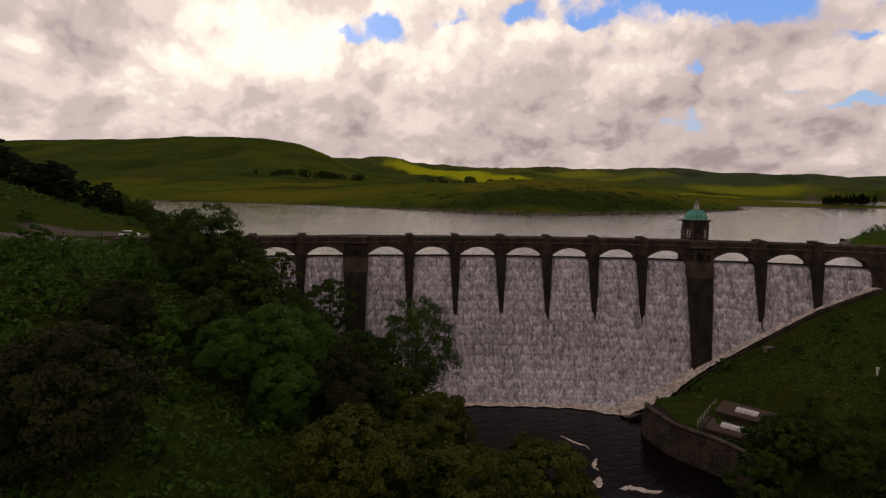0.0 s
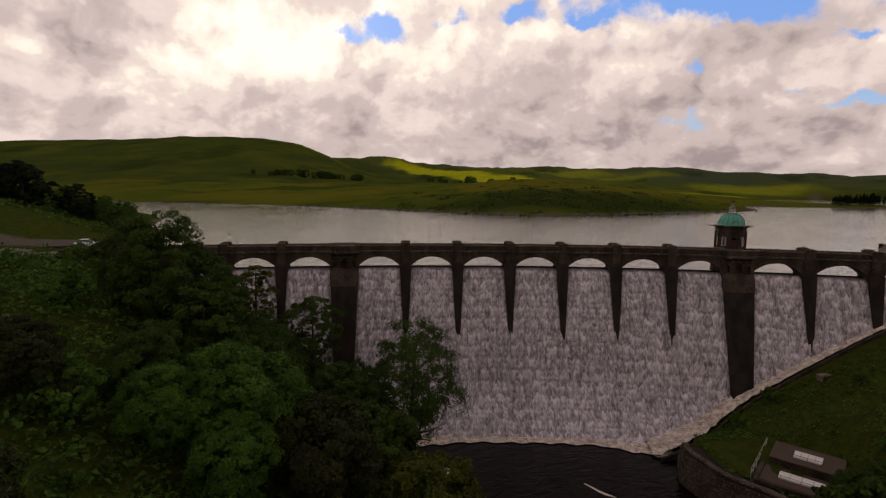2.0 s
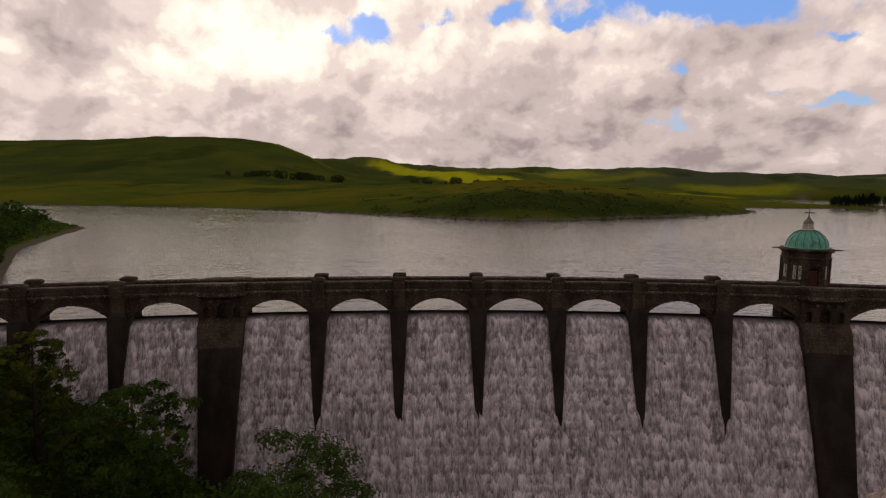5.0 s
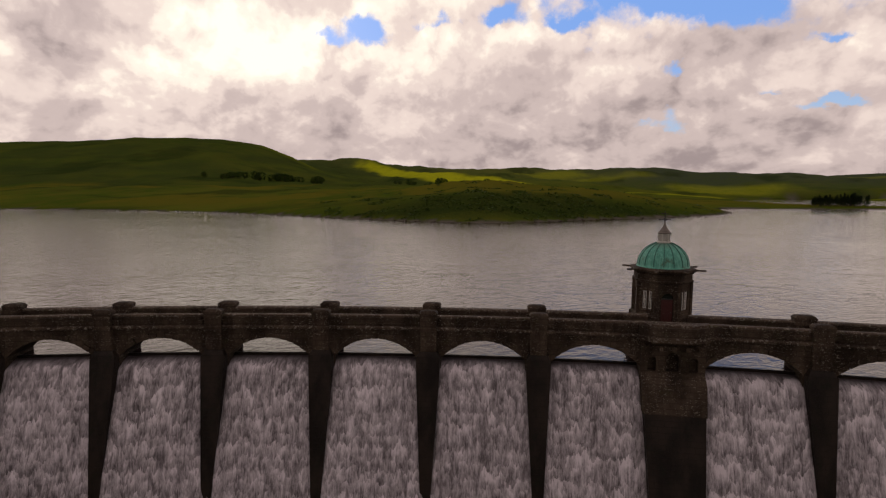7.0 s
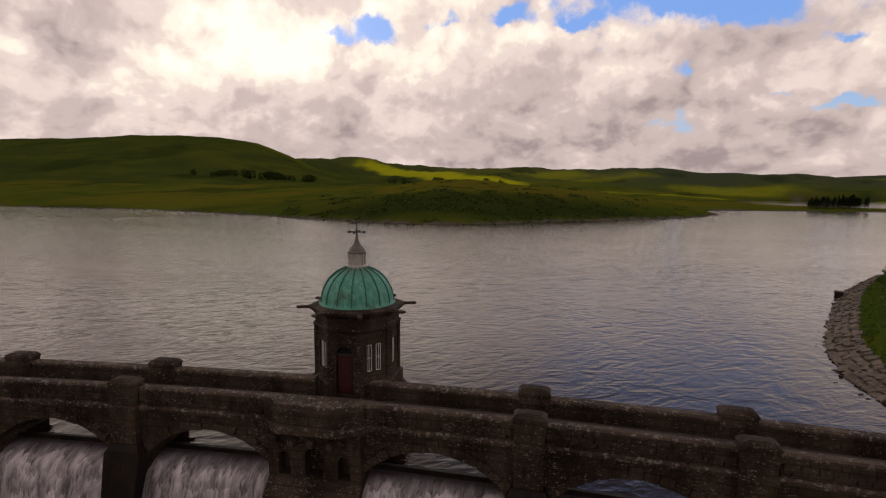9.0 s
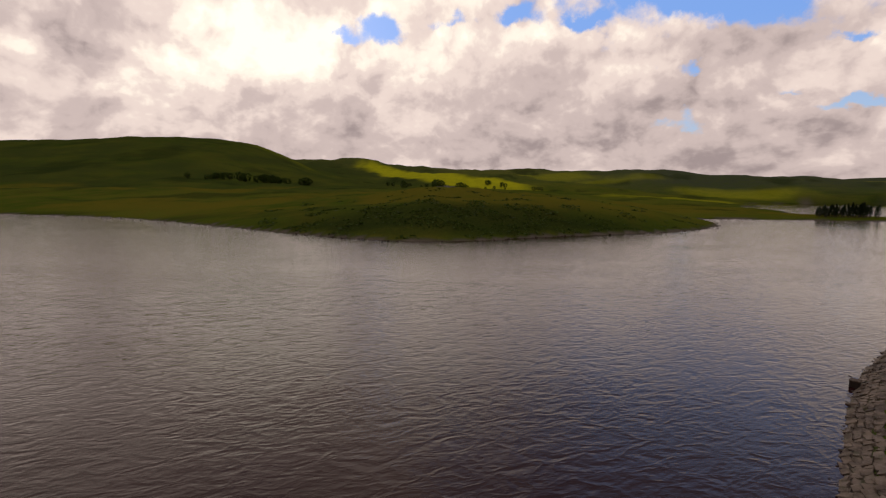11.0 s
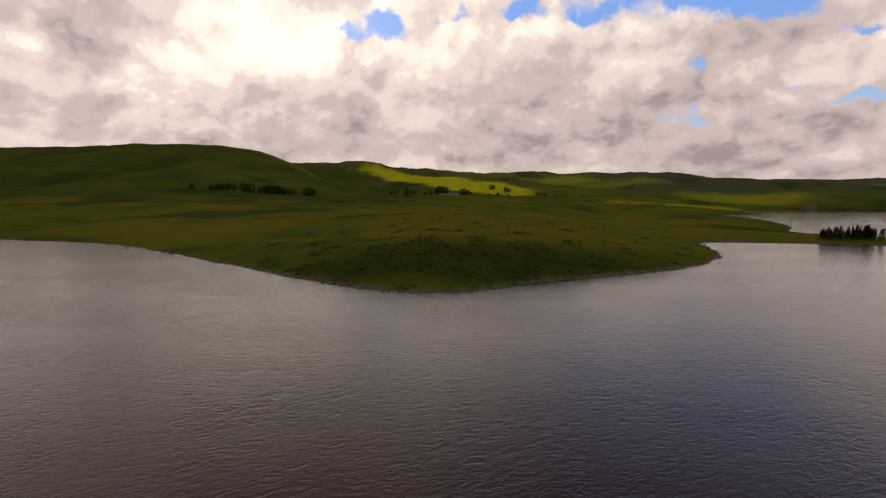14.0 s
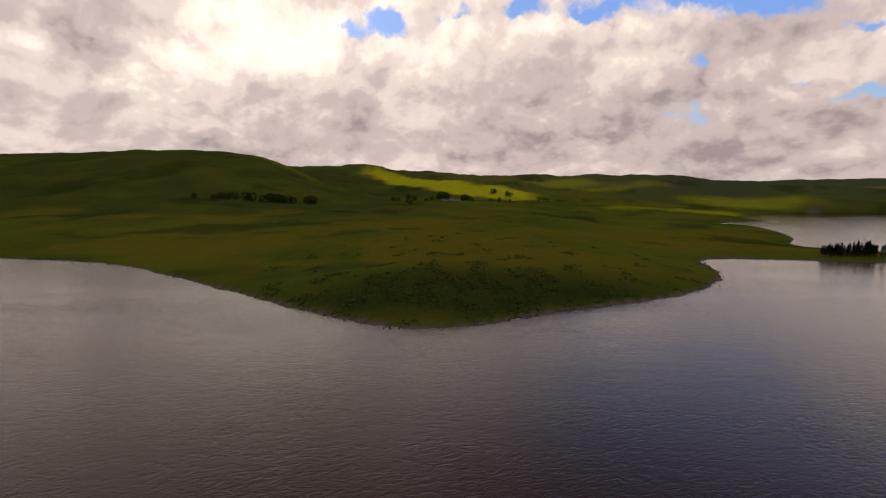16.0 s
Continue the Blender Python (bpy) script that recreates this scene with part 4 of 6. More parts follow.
def build_tower():
    m = arc_matrix(37.9, 2.55, 0)
    tower = thing("valve_tower", m, "octagonal stone valve tower with a green copper dome", "tower")
    turn = 0.0
    bm = bmesh.new()
    lathe(bm, [(2.95, -9), (2.95, 3.0), (2.85, 3.12), (0.5, 3.15)], 8, turn, square=True)
    part("plinth", bm, STONE, tower)
    # eight walls, with openings where the frames show them
    a = 2.42
    half = a * math.tan(math.pi / 8)
    for k in range(8):
        rot = Matrix.Rotation(k * math.pi / 4, 4, "Z")
        bm = bmesh.new()
        if k == 0:
            arched_panel(bm, -half, half, 3.1, 7.3, 0.0, 0.56, 3.2, 6.25, -a, 0.35)
        else:
            u, w, z0, z1 = 0.0, 0.52, 4.55, 6.35
            vs = [bm.verts.new((x, -a, z)) for x, z in ((-half, 3.9), (half, 3.9), (half, 7.3), (-half, 7.3))]
            ws = [bm.verts.new((x, -a, z)) for x, z in ((-w, z0), (w, z0), (w, z1), (-w, z1))]
            bs = [bm.verts.new((x, -a + 0.3, z)) for x, z in ((-w, z0), (w, z0), (w, z1), (-w, z1))]
            for j in range(4):
                bm.faces.new((vs[j], vs[(j + 1) % 4], ws[(j + 1) % 4], ws[j]))
                bm.faces.new((ws[j], ws[(j + 1) % 4], bs[(j + 1) % 4], bs[j]))
        part("wall", on_arc(bm, rot), ASHLAR, tower)
        if k:
            foot = bmesh.new()
            loft(foot, [(1.12, -2.70, -2.3, 3.1), (1.12, -2.70, -2.3, 3.92), (1.05, -2.55, -2.3, 4.03)])
            part("base_course", on_arc(foot, rot), STONE, tower)
        # corner shaft
        bm = bmesh.new()
        x = half
        box(bm, x - 0.2, x + 0.2, -a - 0.13, -a + 0.2, 3.1, 7.25, 0.05)
        box(bm, x - 0.3, x + 0.3, -a - 0.30, -a + 0.2, 3.1, 3.95, 0.06)
        part("corner_shaft", on_arc(bm, rot), ASHLAR, tower)
        if k == 0:
            bm = bmesh.new()
            box(bm, -0.52, 0.52, -a + 0.20, -a + 0.27, 3.2, 5.62, 0.01)
            for x in (-0.26, 0.26):
                box(bm, x - 0.18, x + 0.18, -a + 0.17, -a + 0.21, 3.45, 4.3, 0.01)
                box(bm, x - 0.18, x + 0.18, -a + 0.17, -a + 0.21, 4.5, 5.4, 0.01)
            door = part("door", bm, DOOR_RED, tower, "dark red panelled door")
            bm = bmesh.new()
            box(bm, 0.30, 0.40, -a + 0.10, -a + 0.18, 4.35, 4.41)
            part("handle", bm, IRON, door)
            bm = bmesh.new()
            box(bm, -0.54, 0.54, -a + 0.16, -a + 0.24, 5.62, 5.74)
            part("transom", bm, IRON, tower)
            bm = bmesh.new()
            box(bm, -0.54, 0.54, -a + 0.22, -a + 0.26, 5.74, 6.25)
            part("fanlight", bm, DARK_GLASS, tower)
        else:
            w, z0, z1 = 0.52, 4.55, 6.35
            bm = bmesh.new()
            box(bm, -w, w, -a + 0.20, -a + 0.23, z0, z1)
            pane = part("window", on_arc(bm, rot), DARK_GLASS, tower)
            bm = bmesh.new()
            for x0, x1, y0, y1 in ((-w, -w + 0.05, z0, z1), (w - 0.05, w, z0, z1), (-0.14, 0.14, z0, z1), (-w, w, z0, z0 + 0.05), (-w, w, z1 - 0.05, z1)):
                box(bm, x0, x1, -a + 0.16, -a + 0.2, y0, y1)
            part("mullion", on_arc(bm, rot), ASHLAR, pane)
            bm = bmesh.new()
            for sx in (-1, 1):
                for x in (0.17, 0.33, 0.46):
                    box(bm, sx * x - 0.018, sx * x + 0.018, -a + 0.11, -a + 0.15, z0 + 0.05, z1 - 0.05)
                for z in (z0 + 0.07, z0 + 0.9, z1 - 0.09):
                    box(bm, min(sx * 0.17, sx * 0.47), max(sx * 0.17, sx * 0.47), -a + 0.112, -a + 0.148, z - 0.02, z + 0.02)
            part("window_frame", on_arc(bm, rot), WHITE, pane, "white glazing bars")
    bm = bmesh.new()
    lathe(bm, [(2.5, 7.15), (2.62, 7.22), (2.62, 7.38), (2.5, 7.42), (2.5, 7.98), (2.60, 8.02), (2.66, 8.16), (2.84, 8.24), (2.88, 8.42), (2.78, 8.5), (2.4, 8.56), (0.4, 8.6)], 8, turn, square=True)
    part("cornice", bm, ASHLAR, tower)
    for k in range(8):
        rot = Matrix.Rotation((k + 0.5) * math.pi / 4, 4, "Z")
        bm = bmesh.new()
        box(bm, -0.15, 0.15, -3.85, -2.9, 8.28, 8.44, 0.03)
        part("waterspout", on_arc(bm, rot), ASHLAR, tower)
    bm = bmesh.new()
    prof = [(2.45, 8.5), (2.45, 8.62), (2.34, 8.66)]
    for i in range(1, 15):
        t = i / 14 * math.radians(79)
        prof.append((2.34 * math.cos(t), 8.66 + 2.28 * math.sin(t)))
    lathe(bm, prof, 40)
    dome = part("dome", bm, COPPER, tower, "green weathered copper dome", smooth=True)
    for k in range(16):
        bm = bmesh.new()
        pts, rr = [], []
        for i in range(0, 13):
            t = i / 12 * math.radians(78)
            r = 2.355 * math.cos(t)
            an = (k + 0.5) * math.tau / 16
            pts.append((r * math.sin(an), -r * math.cos(an), 8.68 + 2.29 * math.sin(t)))
            rr.append(0.042)
        tube(bm, pts, rr, 6)
        part("seam", bm, COPPER_DARK, dome)
    bm = bmesh.new()
    lathe(bm, [(0.70, 10.82), (0.70, 10.96), (0.64, 11.0), (0.52, 11.02)], 16)
    part("lantern_base", bm, LEAD, tower)
    bm = bmesh.new()
    lathe(bm, [(0.48, 11.0), (0.48, 11.75)], 8)
    part("lantern_core", bm, LEAD, tower, "pale eight-sided lantern")
    for k in range(8):
        an = k * math.pi / 4 + 0.39
        bm = bmesh.new()
        x, y = 0.48 * math.sin(an), -0.48 * math.cos(an)
        box(bm, x - 0.06, x + 0.06, y - 0.06, y + 0.06, 11.0, 11.78)
        part("lantern_post", bm, LEAD, tower)
    bm = bmesh.new()
    lathe(bm, [(0.50, 11.74), (0.62, 11.78), (0.62, 11.84), (0.54, 11.92), (0.44, 12.08), (0.30, 12.24), (0.19, 12.42), (0.11, 12.65), (0.07, 12.95)], 16)
    part("lantern_roof", bm, LEAD_DARK, tower, "grey bell-shaped lantern roof with a spike")
    bm = bmesh.new()
    tube(bm, [(0, 0, 12.7), (0, 0, 13.2), (0, 0, 13.95)], [0.075, 0.055, 0.025], 6)
    for dx, dy in ((1, 0), (0, 1)):
        tube(bm, [(-0.55 * dx, -0.5 * dy, 13.12), (0.5 * dx, 0.5 * dy, 13.12)], [0.04, 0.04], 5)
        for sgn in (-1, 1):
            box(bm, sgn * 0.5 * dx - 0.06, sgn * 0.5 * dx + 0.06, sgn * 0.5 * dy - 0.06, sgn * 0.5 * dy + 0.06, 13.03, 13.21)
    tube(bm, [(-0.4, 0.1, 13.7), (0.35, -0.1, 13.7)], [0.05, 0.015], 5)
    part("weather_vane", bm, IRON, tower, "iron weather vane")


build_tower()

# ---- trees and undergrowth ----


def leaf_quads(centres, normals, sizes, rs):
    """Small leaf sprays as four-cornered blades; numpy arrays in, corners and faces out."""
    n = len(centres)
    nn = normals / np.maximum(np.linalg.norm(normals, axis=1, keepdims=True), 1e-6)
    r = rs.normal(size=(n, 3))
    u = np.cross(nn, r)
    u /= np.maximum(np.linalg.norm(u, axis=1, keepdims=True), 1e-6)
    v = np.cross(nn, u)
    a = sizes[:, None] * rs.uniform(0.7, 1.3, (n, 1))
    b = sizes[:, None] * rs.uniform(0.4, 0.8, (n, 1))
    dip = nn * sizes[:, None] * 0.25
    c = np.stack([centres - u * a - dip, centres - v * b, centres + u * a - dip, centres + v * b], 1).reshape(-1, 3)
    return c, np.arange(4 * n).reshape(-1, 4)


def crown_points(rs, h0, h1, r, lobes, clumps, per, flat=1.0, cone=False):
    """Leaf places: boughs set out from the trunk, smaller clumps over each bough, leaves over each clump."""
    pts, nor = [], []
    mid, half = h0 + 0.46 * (h1 - h0), (h1 - h0) / 2
    for i in range(lobes):
        # boughs spread evenly over the crown by the golden angle, with a little chance
        z = 1.0 - 1.75 * (i + rs.uniform(0.2, 0.8)) / lobes
        a = i * 2.3999 + rs.uniform(-0.5, 0.5)
        q = math.sqrt(max(0.0, 1 - min(1.0, z * z)))
        out = rs.uniform(0.50, 0.74)
        wide = max(0.15, 0.62 - 0.5 * z) if cone else (1.0 if z > -0.2 else 0.86)
        d = np.array([q * math.cos(a), q * math.sin(a), z])
        c = np.array([d[0] * r * out * wide, d[1] * r * out * wide, mid + z * half * 1.08 * (out + 0.06)])
        br = r * rs.uniform(0.27, 0.42) * (0.55 if cone else 1.0)
        for _ in range(clumps):
            e = rs.normal(size=3) + 0.9 * d + np.array([0, 0, 0.35])
            e /= np.linalg.norm(e)
            cc = c + e * br * rs.uniform(0.70, 1.05) * np.array([1.0, 1.0, 0.85 * flat])
            cr = br * rs.uniform(0.24, 0.42)
            m = int(per * rs.uniform(0.6, 1.4))
            w = rs.normal(size=(m, 3)) + 0.5 * e + np.array([0, 0, 0.25])
            w /= np.linalg.norm(w, axis=1, keepdims=True)
            pts.append(cc + w * cr * rs.uniform(0.55, 1.1, (m, 1)) * np.array([1.1, 1.1, 0.75 * flat]))
            nor.append(w + 0.4 * e + 0.3 * d + rs.normal(size=(m, 3)) * 0.35)
    return np.concatenate(pts), np.concatenate(nor)


def tree_kind(name, label, h, r, leaf, seed, lobes=20, clumps=14, per=60, size=0.2, first=0.25, limbs=9, cone=False, flat=1.0, category="tree", group="trees of the valley"):
    """One tree that copies are made of; it stands at the origin until it is moved."""
    rs = np.random.RandomState(seed)
    ob = thing(name, Matrix(), label, category, group)
    bm = bmesh.new()
    tr = 0.022 * h + 0.05
    sway = rs.normal(size=2) * 0.03 * h
    spine = [Vector((sway[0] * t * t, sway[1] * t * t, -0.8 + (0.86 * h + 0.8) * t)) for t in np.linspace(0, 1, 7)]
    tube(bm, spine, [tr * (1.35 - 0.2 * i if i < 2 else 1.0 - 0.14 * i) for i in range(7)], 8)
    for i in range(limbs):
        t = first + (0.85 - first) * i / max(1, limbs - 1)
        base = Vector((sway[0] * t * t, sway[1] * t * t, 0.86 * h * t))
        a = i * 2.4 + rs.uniform(-0.4, 0.4)
        reach = r * (0.75 if not cone else 0.6 * (1 - t)) * rs.uniform(0.7, 1.05)
        tip = base + Vector((math.cos(a) * reach, math.sin(a) * reach, reach * rs.uniform(0.35, 0.8) * (0.3 if cone else 1.0)))
        mid = base.lerp(tip, 0.5) + Vector((0, 0, -0.06 * reach))
        tube(bm, [base, mid, tip], [tr * 0.42 * (1.1 - t), tr * 0.26 * (1.1 - t), 0.02], 5)
    part("trunk", bm, BARK, ob)
    p, n = crown_points(rs, h * first, h, r, lobes, clumps, per, flat, cone)
    c, f = leaf_quads(p, n, np.full(len(p), size) * rs.uniform(0.7, 1.3, len(p)), rs)
    link_mesh("crown", c.tolist(), f.tolist(), leaf, ob)
    return ob


def shrub_kind(name, label, h, r, leaf, seed, n=900, size=0.22, group="shrubs of the valley"):
    rs = np.random.RandomState(seed)
    ob = thing(name, Matrix(), label, "shrub", group)
    bm = bmesh.new()
    for i in range(6):
        a = i * 1.05 + rs.uniform(-0.2, 0.2)
        tube(bm, [(0, 0, -0.3), (0.3 * r * math.cos(a), 0.3 * r * math.sin(a), 0.5 * h), (0.6 * r * math.cos(a), 0.6 * r * math.sin(a), 0.85 * h)], [0.06, 0.04, 0.015], 5)
    part("stem", bm, BARK, ob)
    p, nn = crown_points(rs, 0.05 * h, h, r, 9, 6, n // 54)
    c, f = leaf_quads(p, nn, np.full(len(p), size), rs)
    link_mesh("foliage", c.tolist(), f.tolist(), leaf, ob)
    return ob


def at_place(x, y, scale=1.0, turn=0.0, sink=0.0, stretch=1.0):
    return Matrix.Translation((x, y, ground_z(x, y) - sink)) @ Matrix.Rotation(turn, 4, "Z") @ Matrix.Diagonal((scale, scale, scale * stretch, 1))


def stand(kind, places, used=[]):
    """The kind itself takes the first place, copies the others: x, y, height in metres of the first, own height."""
    h = kind["own_height"]
    for i, (x, y, tall) in enumerate(places):
        k = tall / h
        m = at_place(x, y, k, turn=(x * 1.7 + y * 0.9) % 6.28, sink=0.1)
        if i == 0:
            kind.matrix_basis = m
        else:
            copy_thing(kind, m)
    del kind["own_height"]


def sized(kind, h):
    kind["own_height"] = h
    return kind


def build_trees():
    oak = sized(tree_kind("oak_tree", "dark green broadleaf tree with a dense round crown", 14, 6.8, LEAF, 1, 26, 16, 62, 0.19, 0.06), 14)
    stand(oak, [(-53.7, -40.0, 13.4), (-49.5, -36.2, 12.8), (-42, -38, 10.0), (-35, -50, 9.0), (-30, -39, 9.5), (-44, -57, 8.0), (-38, -45, 9.5),
                (33, -47.5, 7.0), (36, -53, 8.5), (43, -58, 9.0), (31.8, -45.2, 6.2), (35.5, -45.0, 7.0)])
    young = sized(tree_kind("young_oak", "small dark green oak with a bushy crown", 9, 4.4, LEAF, 11, 14, 9, 40, 0.26, 0.05), 9)
    stand(young, [(-44.6, -44.4, 10.4), (-55, -27, 8.0), (-50, -30, 7.5), (-23.5, -43, 8.5), (29.3, -48.6, 7.5), (27.5, -49.5, 8.0), (-26, -50, 9.0),
                  (-152, 68, 6.0), (-145, 64, 6.5), (-138, 60, 5.5), (-132, 57, 6.2), (-126, 51, 5.2), (-119, 44, 6.0), (-113, 38, 5.0), (-107, 30, 5.6), (-101, 24, 5.0),
                  (-95, 18, 5.4), (-90, 14, 4.6), (-85, 11, 4.4), (-129, 64, 4.4), (-119, 53, 4.6), (-109, 41, 4.4), (-98, 29, 4.0), (-69, -18, 4.0), (-64, -19, 4.5)])
    syc = sized(tree_kind("sycamore_tree", "bright green sycamore with a broad domed crown", 13, 6.6, LEAF_LIGHT, 2, 30, 18, 66, 0.18, 0.04), 13)
    stand(syc, [(-34.8, -58.6, 11.4), (-39.5, -61.5, 8.5), (-33.0, -63.5, 8.6)])
    alder = sized(tree_kind("alder_tree", "tall open-crowned tree with gaps between its boughs", 20, 7.4, LEAF, 3, 36, 13, 44, 0.16, 0.08, 24), 20)
    stand(alder, [(-21.6, -30.2, 21.0)])
    open_oak = sized(tree_kind("open_oak", "half-open dark oak standing before the falls", 14, 5.6, LEAF, 13, 24, 9, 44, 0.18, 0.12, 16), 14)
    stand(open_oak, [(-38.6, -22.0, 14.2), (-29, -29, 10.0)])
    slim = sized(tree_kind("birch_tree", "slender birch with light loose foliage", 13, 3.4, LEAF_YELLOW, 4, 20, 8, 36, 0.16, 0.22, 12), 13)
    stand(slim, [(-47.8, -22.4, 14.0), (-43, -24, 8.0), (-52, -18, 7)])
    will = sized(tree_kind("willow_tree", "yellowish green willow with a rounded crown", 11, 4.8, LEAF_YELLOW, 5, 22, 14, 60, 0.16, 0.04), 11)
    stand(will, [(-23.5, -75.5, 13.6), (-3.7, -59.0, 12.6), (-9.5, -62, 10.5), (-14, -70, 11.0), (-17, -57, 10.5), (-19.5, -66, 9.0), (-13, -84, 8.0)])
    rust = sized(tree_kind("copper_beech", "brownish dark broadleaf tree on the slope", 11, 6.0, LEAF_RUST, 6, 24, 15, 60, 0.19, 0.10), 11)
    stand(rust, [(-41.5, -83, 10.6), (-50, -64, 6.5), (-27.6, -57.4, 11.0), (52, -44, 7.5), (62, -48, 8)])
    pine = sized(tree_kind("pine_tree", "dark pine with a layered flat crown", 15, 6.6, LEAF_DARK, 7, 20, 9, 50, 0.32, 0.10, 10, flat=0.6), 15)
    stand(pine, [(-141, 41, 16.5), (-150, 48, 15.5), (-133, 50, 11.3), (-160, 38, 17.5), (-170, 46, 17.5), (-181, 40, 17.5), (-148, 33, 13.4), (-192, 50, 17.5), (-170, 30, 14.4),
                 (-126, 44, 7.2), (-203, 42, 17.5), (-216, 54, 18.6), (-182, 28, 13.4), (-230, 46, 18.6), (-158, 60, 12.3)])


build_trees()


def build_shrubs():
    rs = np.random.RandomState(12)
    a = sized(shrub_kind("hazel_bush", "green hazel bush among the bracken", 3.0, 2.3, LEAF_LIGHT, 21), 3.0)
    b = sized(shrub_kind("gorse_bush", "dark green bushy scrub", 2.6, 2.4, LEAF, 22), 2.6)
    spots_a, spots_b = [], []
    for _ in range(130):
        x, y = rs.uniform(-125, -18), rs.uniform(-105, -8)
        if x < left_bank(np.array(y)) - 4 and not (-104 < x < -66 and -22 < y < 6):
            (spots_a if rs.rand() < 0.5 else spots_b).append((x, y, rs.uniform(1.6, 4.2)))
    for _ in range(60):
        x, y = rs.uniform(-75, -16), rs.uniform(-112, -55)
        if x < left_bank(np.array(y)) - 4:
            (spots_a if rs.rand() < 0.6 else spots_b).append((x, y, rs.uniform(1.4, 3.2)))
    for _ in range(110):
        x, y = rs.uniform(-150, -78), rs.uniform(-72, -24)
        if y < -22 - 0.12 * (-78 - x):
            (spots_a if rs.rand() < 0.6 else spots_b).append((x, y, rs.uniform(1.0, 2.8)))
    for _ in range(46):
        t = rs.rand()
        x, y = np.interp(t, [0, 0.5, 1], [-108, -135, -172]), np.interp(t, [0, 0.5, 1], [38, 88, 140])
        x -= abs(rs.normal()) * 14 + 3
        if shore_distance(np.array([x]), np.array([y]))[0] > 2:
            (spots_a if rs.rand() < 0.4 else spots_b).append((x, y, rs.uniform(2.0, 5.5)))
    for _ in range(30):
        x, y = rs.uniform(40, 92), rs.uniform(-75, -20)
        if y < -0.2 * x - 6:
            (spots_a if rs.rand() < 0.3 else spots_b).append((x, y, rs.uniform(1.0, 2.6)))
    for _ in range(70):
        x, y = rs.uniform(34, 95), rs.uniform(-70, -22)
        if y < -0.25 * x - 9 and not (x < 44 and y > -46):
            (spots_a if rs.rand() < 0.55 else spots_b).append((x, y, rs.uniform(0.6, 1.7)))
    spots_b += [(40, -47, 4.0), (48, -45, 3.5), (36, -46.5, 3.0), (52, -60, 4.0)]
    spots_a += [(37.6, -18.4, 2.4), (31.4, -20.4, 2.2), (117, 52, 1.6), (123, 57, 2.0), (130, 62, 2.2), (109, 44, 1.2)]
    stand(a, spots_a)
    stand(b, spots_b)


build_shrubs()


def cover(name, label, category, leaf, x0, x1, y0, y1, n, size, lift, keep, seed):
    """Low plants that nobody could count, as one object."""
    rs = np.random.RandomState(seed)
    x, y = rs.uniform(x0, x1, n), rs.uniform(y0, y1, n)
    k = keep(x, y)
    x, y = x[k], y[k]
    z = height(x, y)
    tuft = 0.5 + 0.5 * waves(x, y, seed + 3, 5.0, 4)
    up = lift * np.clip(tuft, 0.1, 1.2) * rs.uniform(0.3, 1.0, len(x))
    c = np.stack([x, y, z + up], 1)
    nn = rs.normal(size=(len(x), 3)) * 0.5 + np.array([0, 0, 1.0])
    q, f = leaf_quads(c, nn, np.full(len(x), size) * rs.uniform(0.6, 1.5, len(x)), rs)
    ob = link_mesh(name, q.tolist(), f.tolist(), leaf)
    tagged(ob, label, category, kind="stuff")


cover("bracken", "green bracken covering the steep valley side", "bracken", BRACKEN, -135, -9, -120, 8, 130000, 0.27, 2.0,
      lambda x, y: (x < left_bank(y) - 2) & ~((x > -106) & (x < -64) & (y > -20)) & (np.hypot(x, y + R_DAM) - R_DAM < -3), 61)
cover("hillside_grass", "rough green grass and bracken on the bank beside the falls", "grass", BRACKEN, 22, 120, -110, -12, 60000, 0.22, 0.55,
      lambda x, y: (x > right_bank(y) + 1.2) & (np.hypot(x, y + R_DAM) - R_DAM < -13 - 0.0 * x) & ~((np.abs(x - 31) < 8) & (np.abs(y + 35) < 8) & (x + 1.1 * y > -16) & (x + 1.1 * y < 4)), 62)
cover("headland_scrub", "low green scrub on the headland", "scrub", BRACKEN, -330, -76, -45, 190, 70000, 0.45, 1.0,
      lambda x, y: (shore_distance(x, y) > 2.5) & ~((x > -118) & (y < 14) & (y > -22)) & (np.hypot(x, y + R_DAM) - R_DAM > -8), 63)
cover("moor_tufts", "tussocks of rush and heather on the knoll by the water", "moor plants", LEAF, -80, 262, 212, 420, 42000, 0.75, 0.5,
      lambda x, y: (shore_distance(x, y) > 1.5) & (waves(x, y, 77, 40, 5) + 1.4 * bell(x, y, 70, 262, 100, 30, 0.1) > 0.95), 64)

cover("bank_grass", "yellowish green grass above the stone bank", "grass", BRACKEN, 80, 170, -4, 105, 60000, 0.16, 0.35,
      lambda x, y: (shore_distance(x, y) > 2.7) & (shore_distance(x, y) < 30) & (np.hypot(x, y + R_DAM) - R_DAM > 3.5), 66)

# ---- below the dam ----


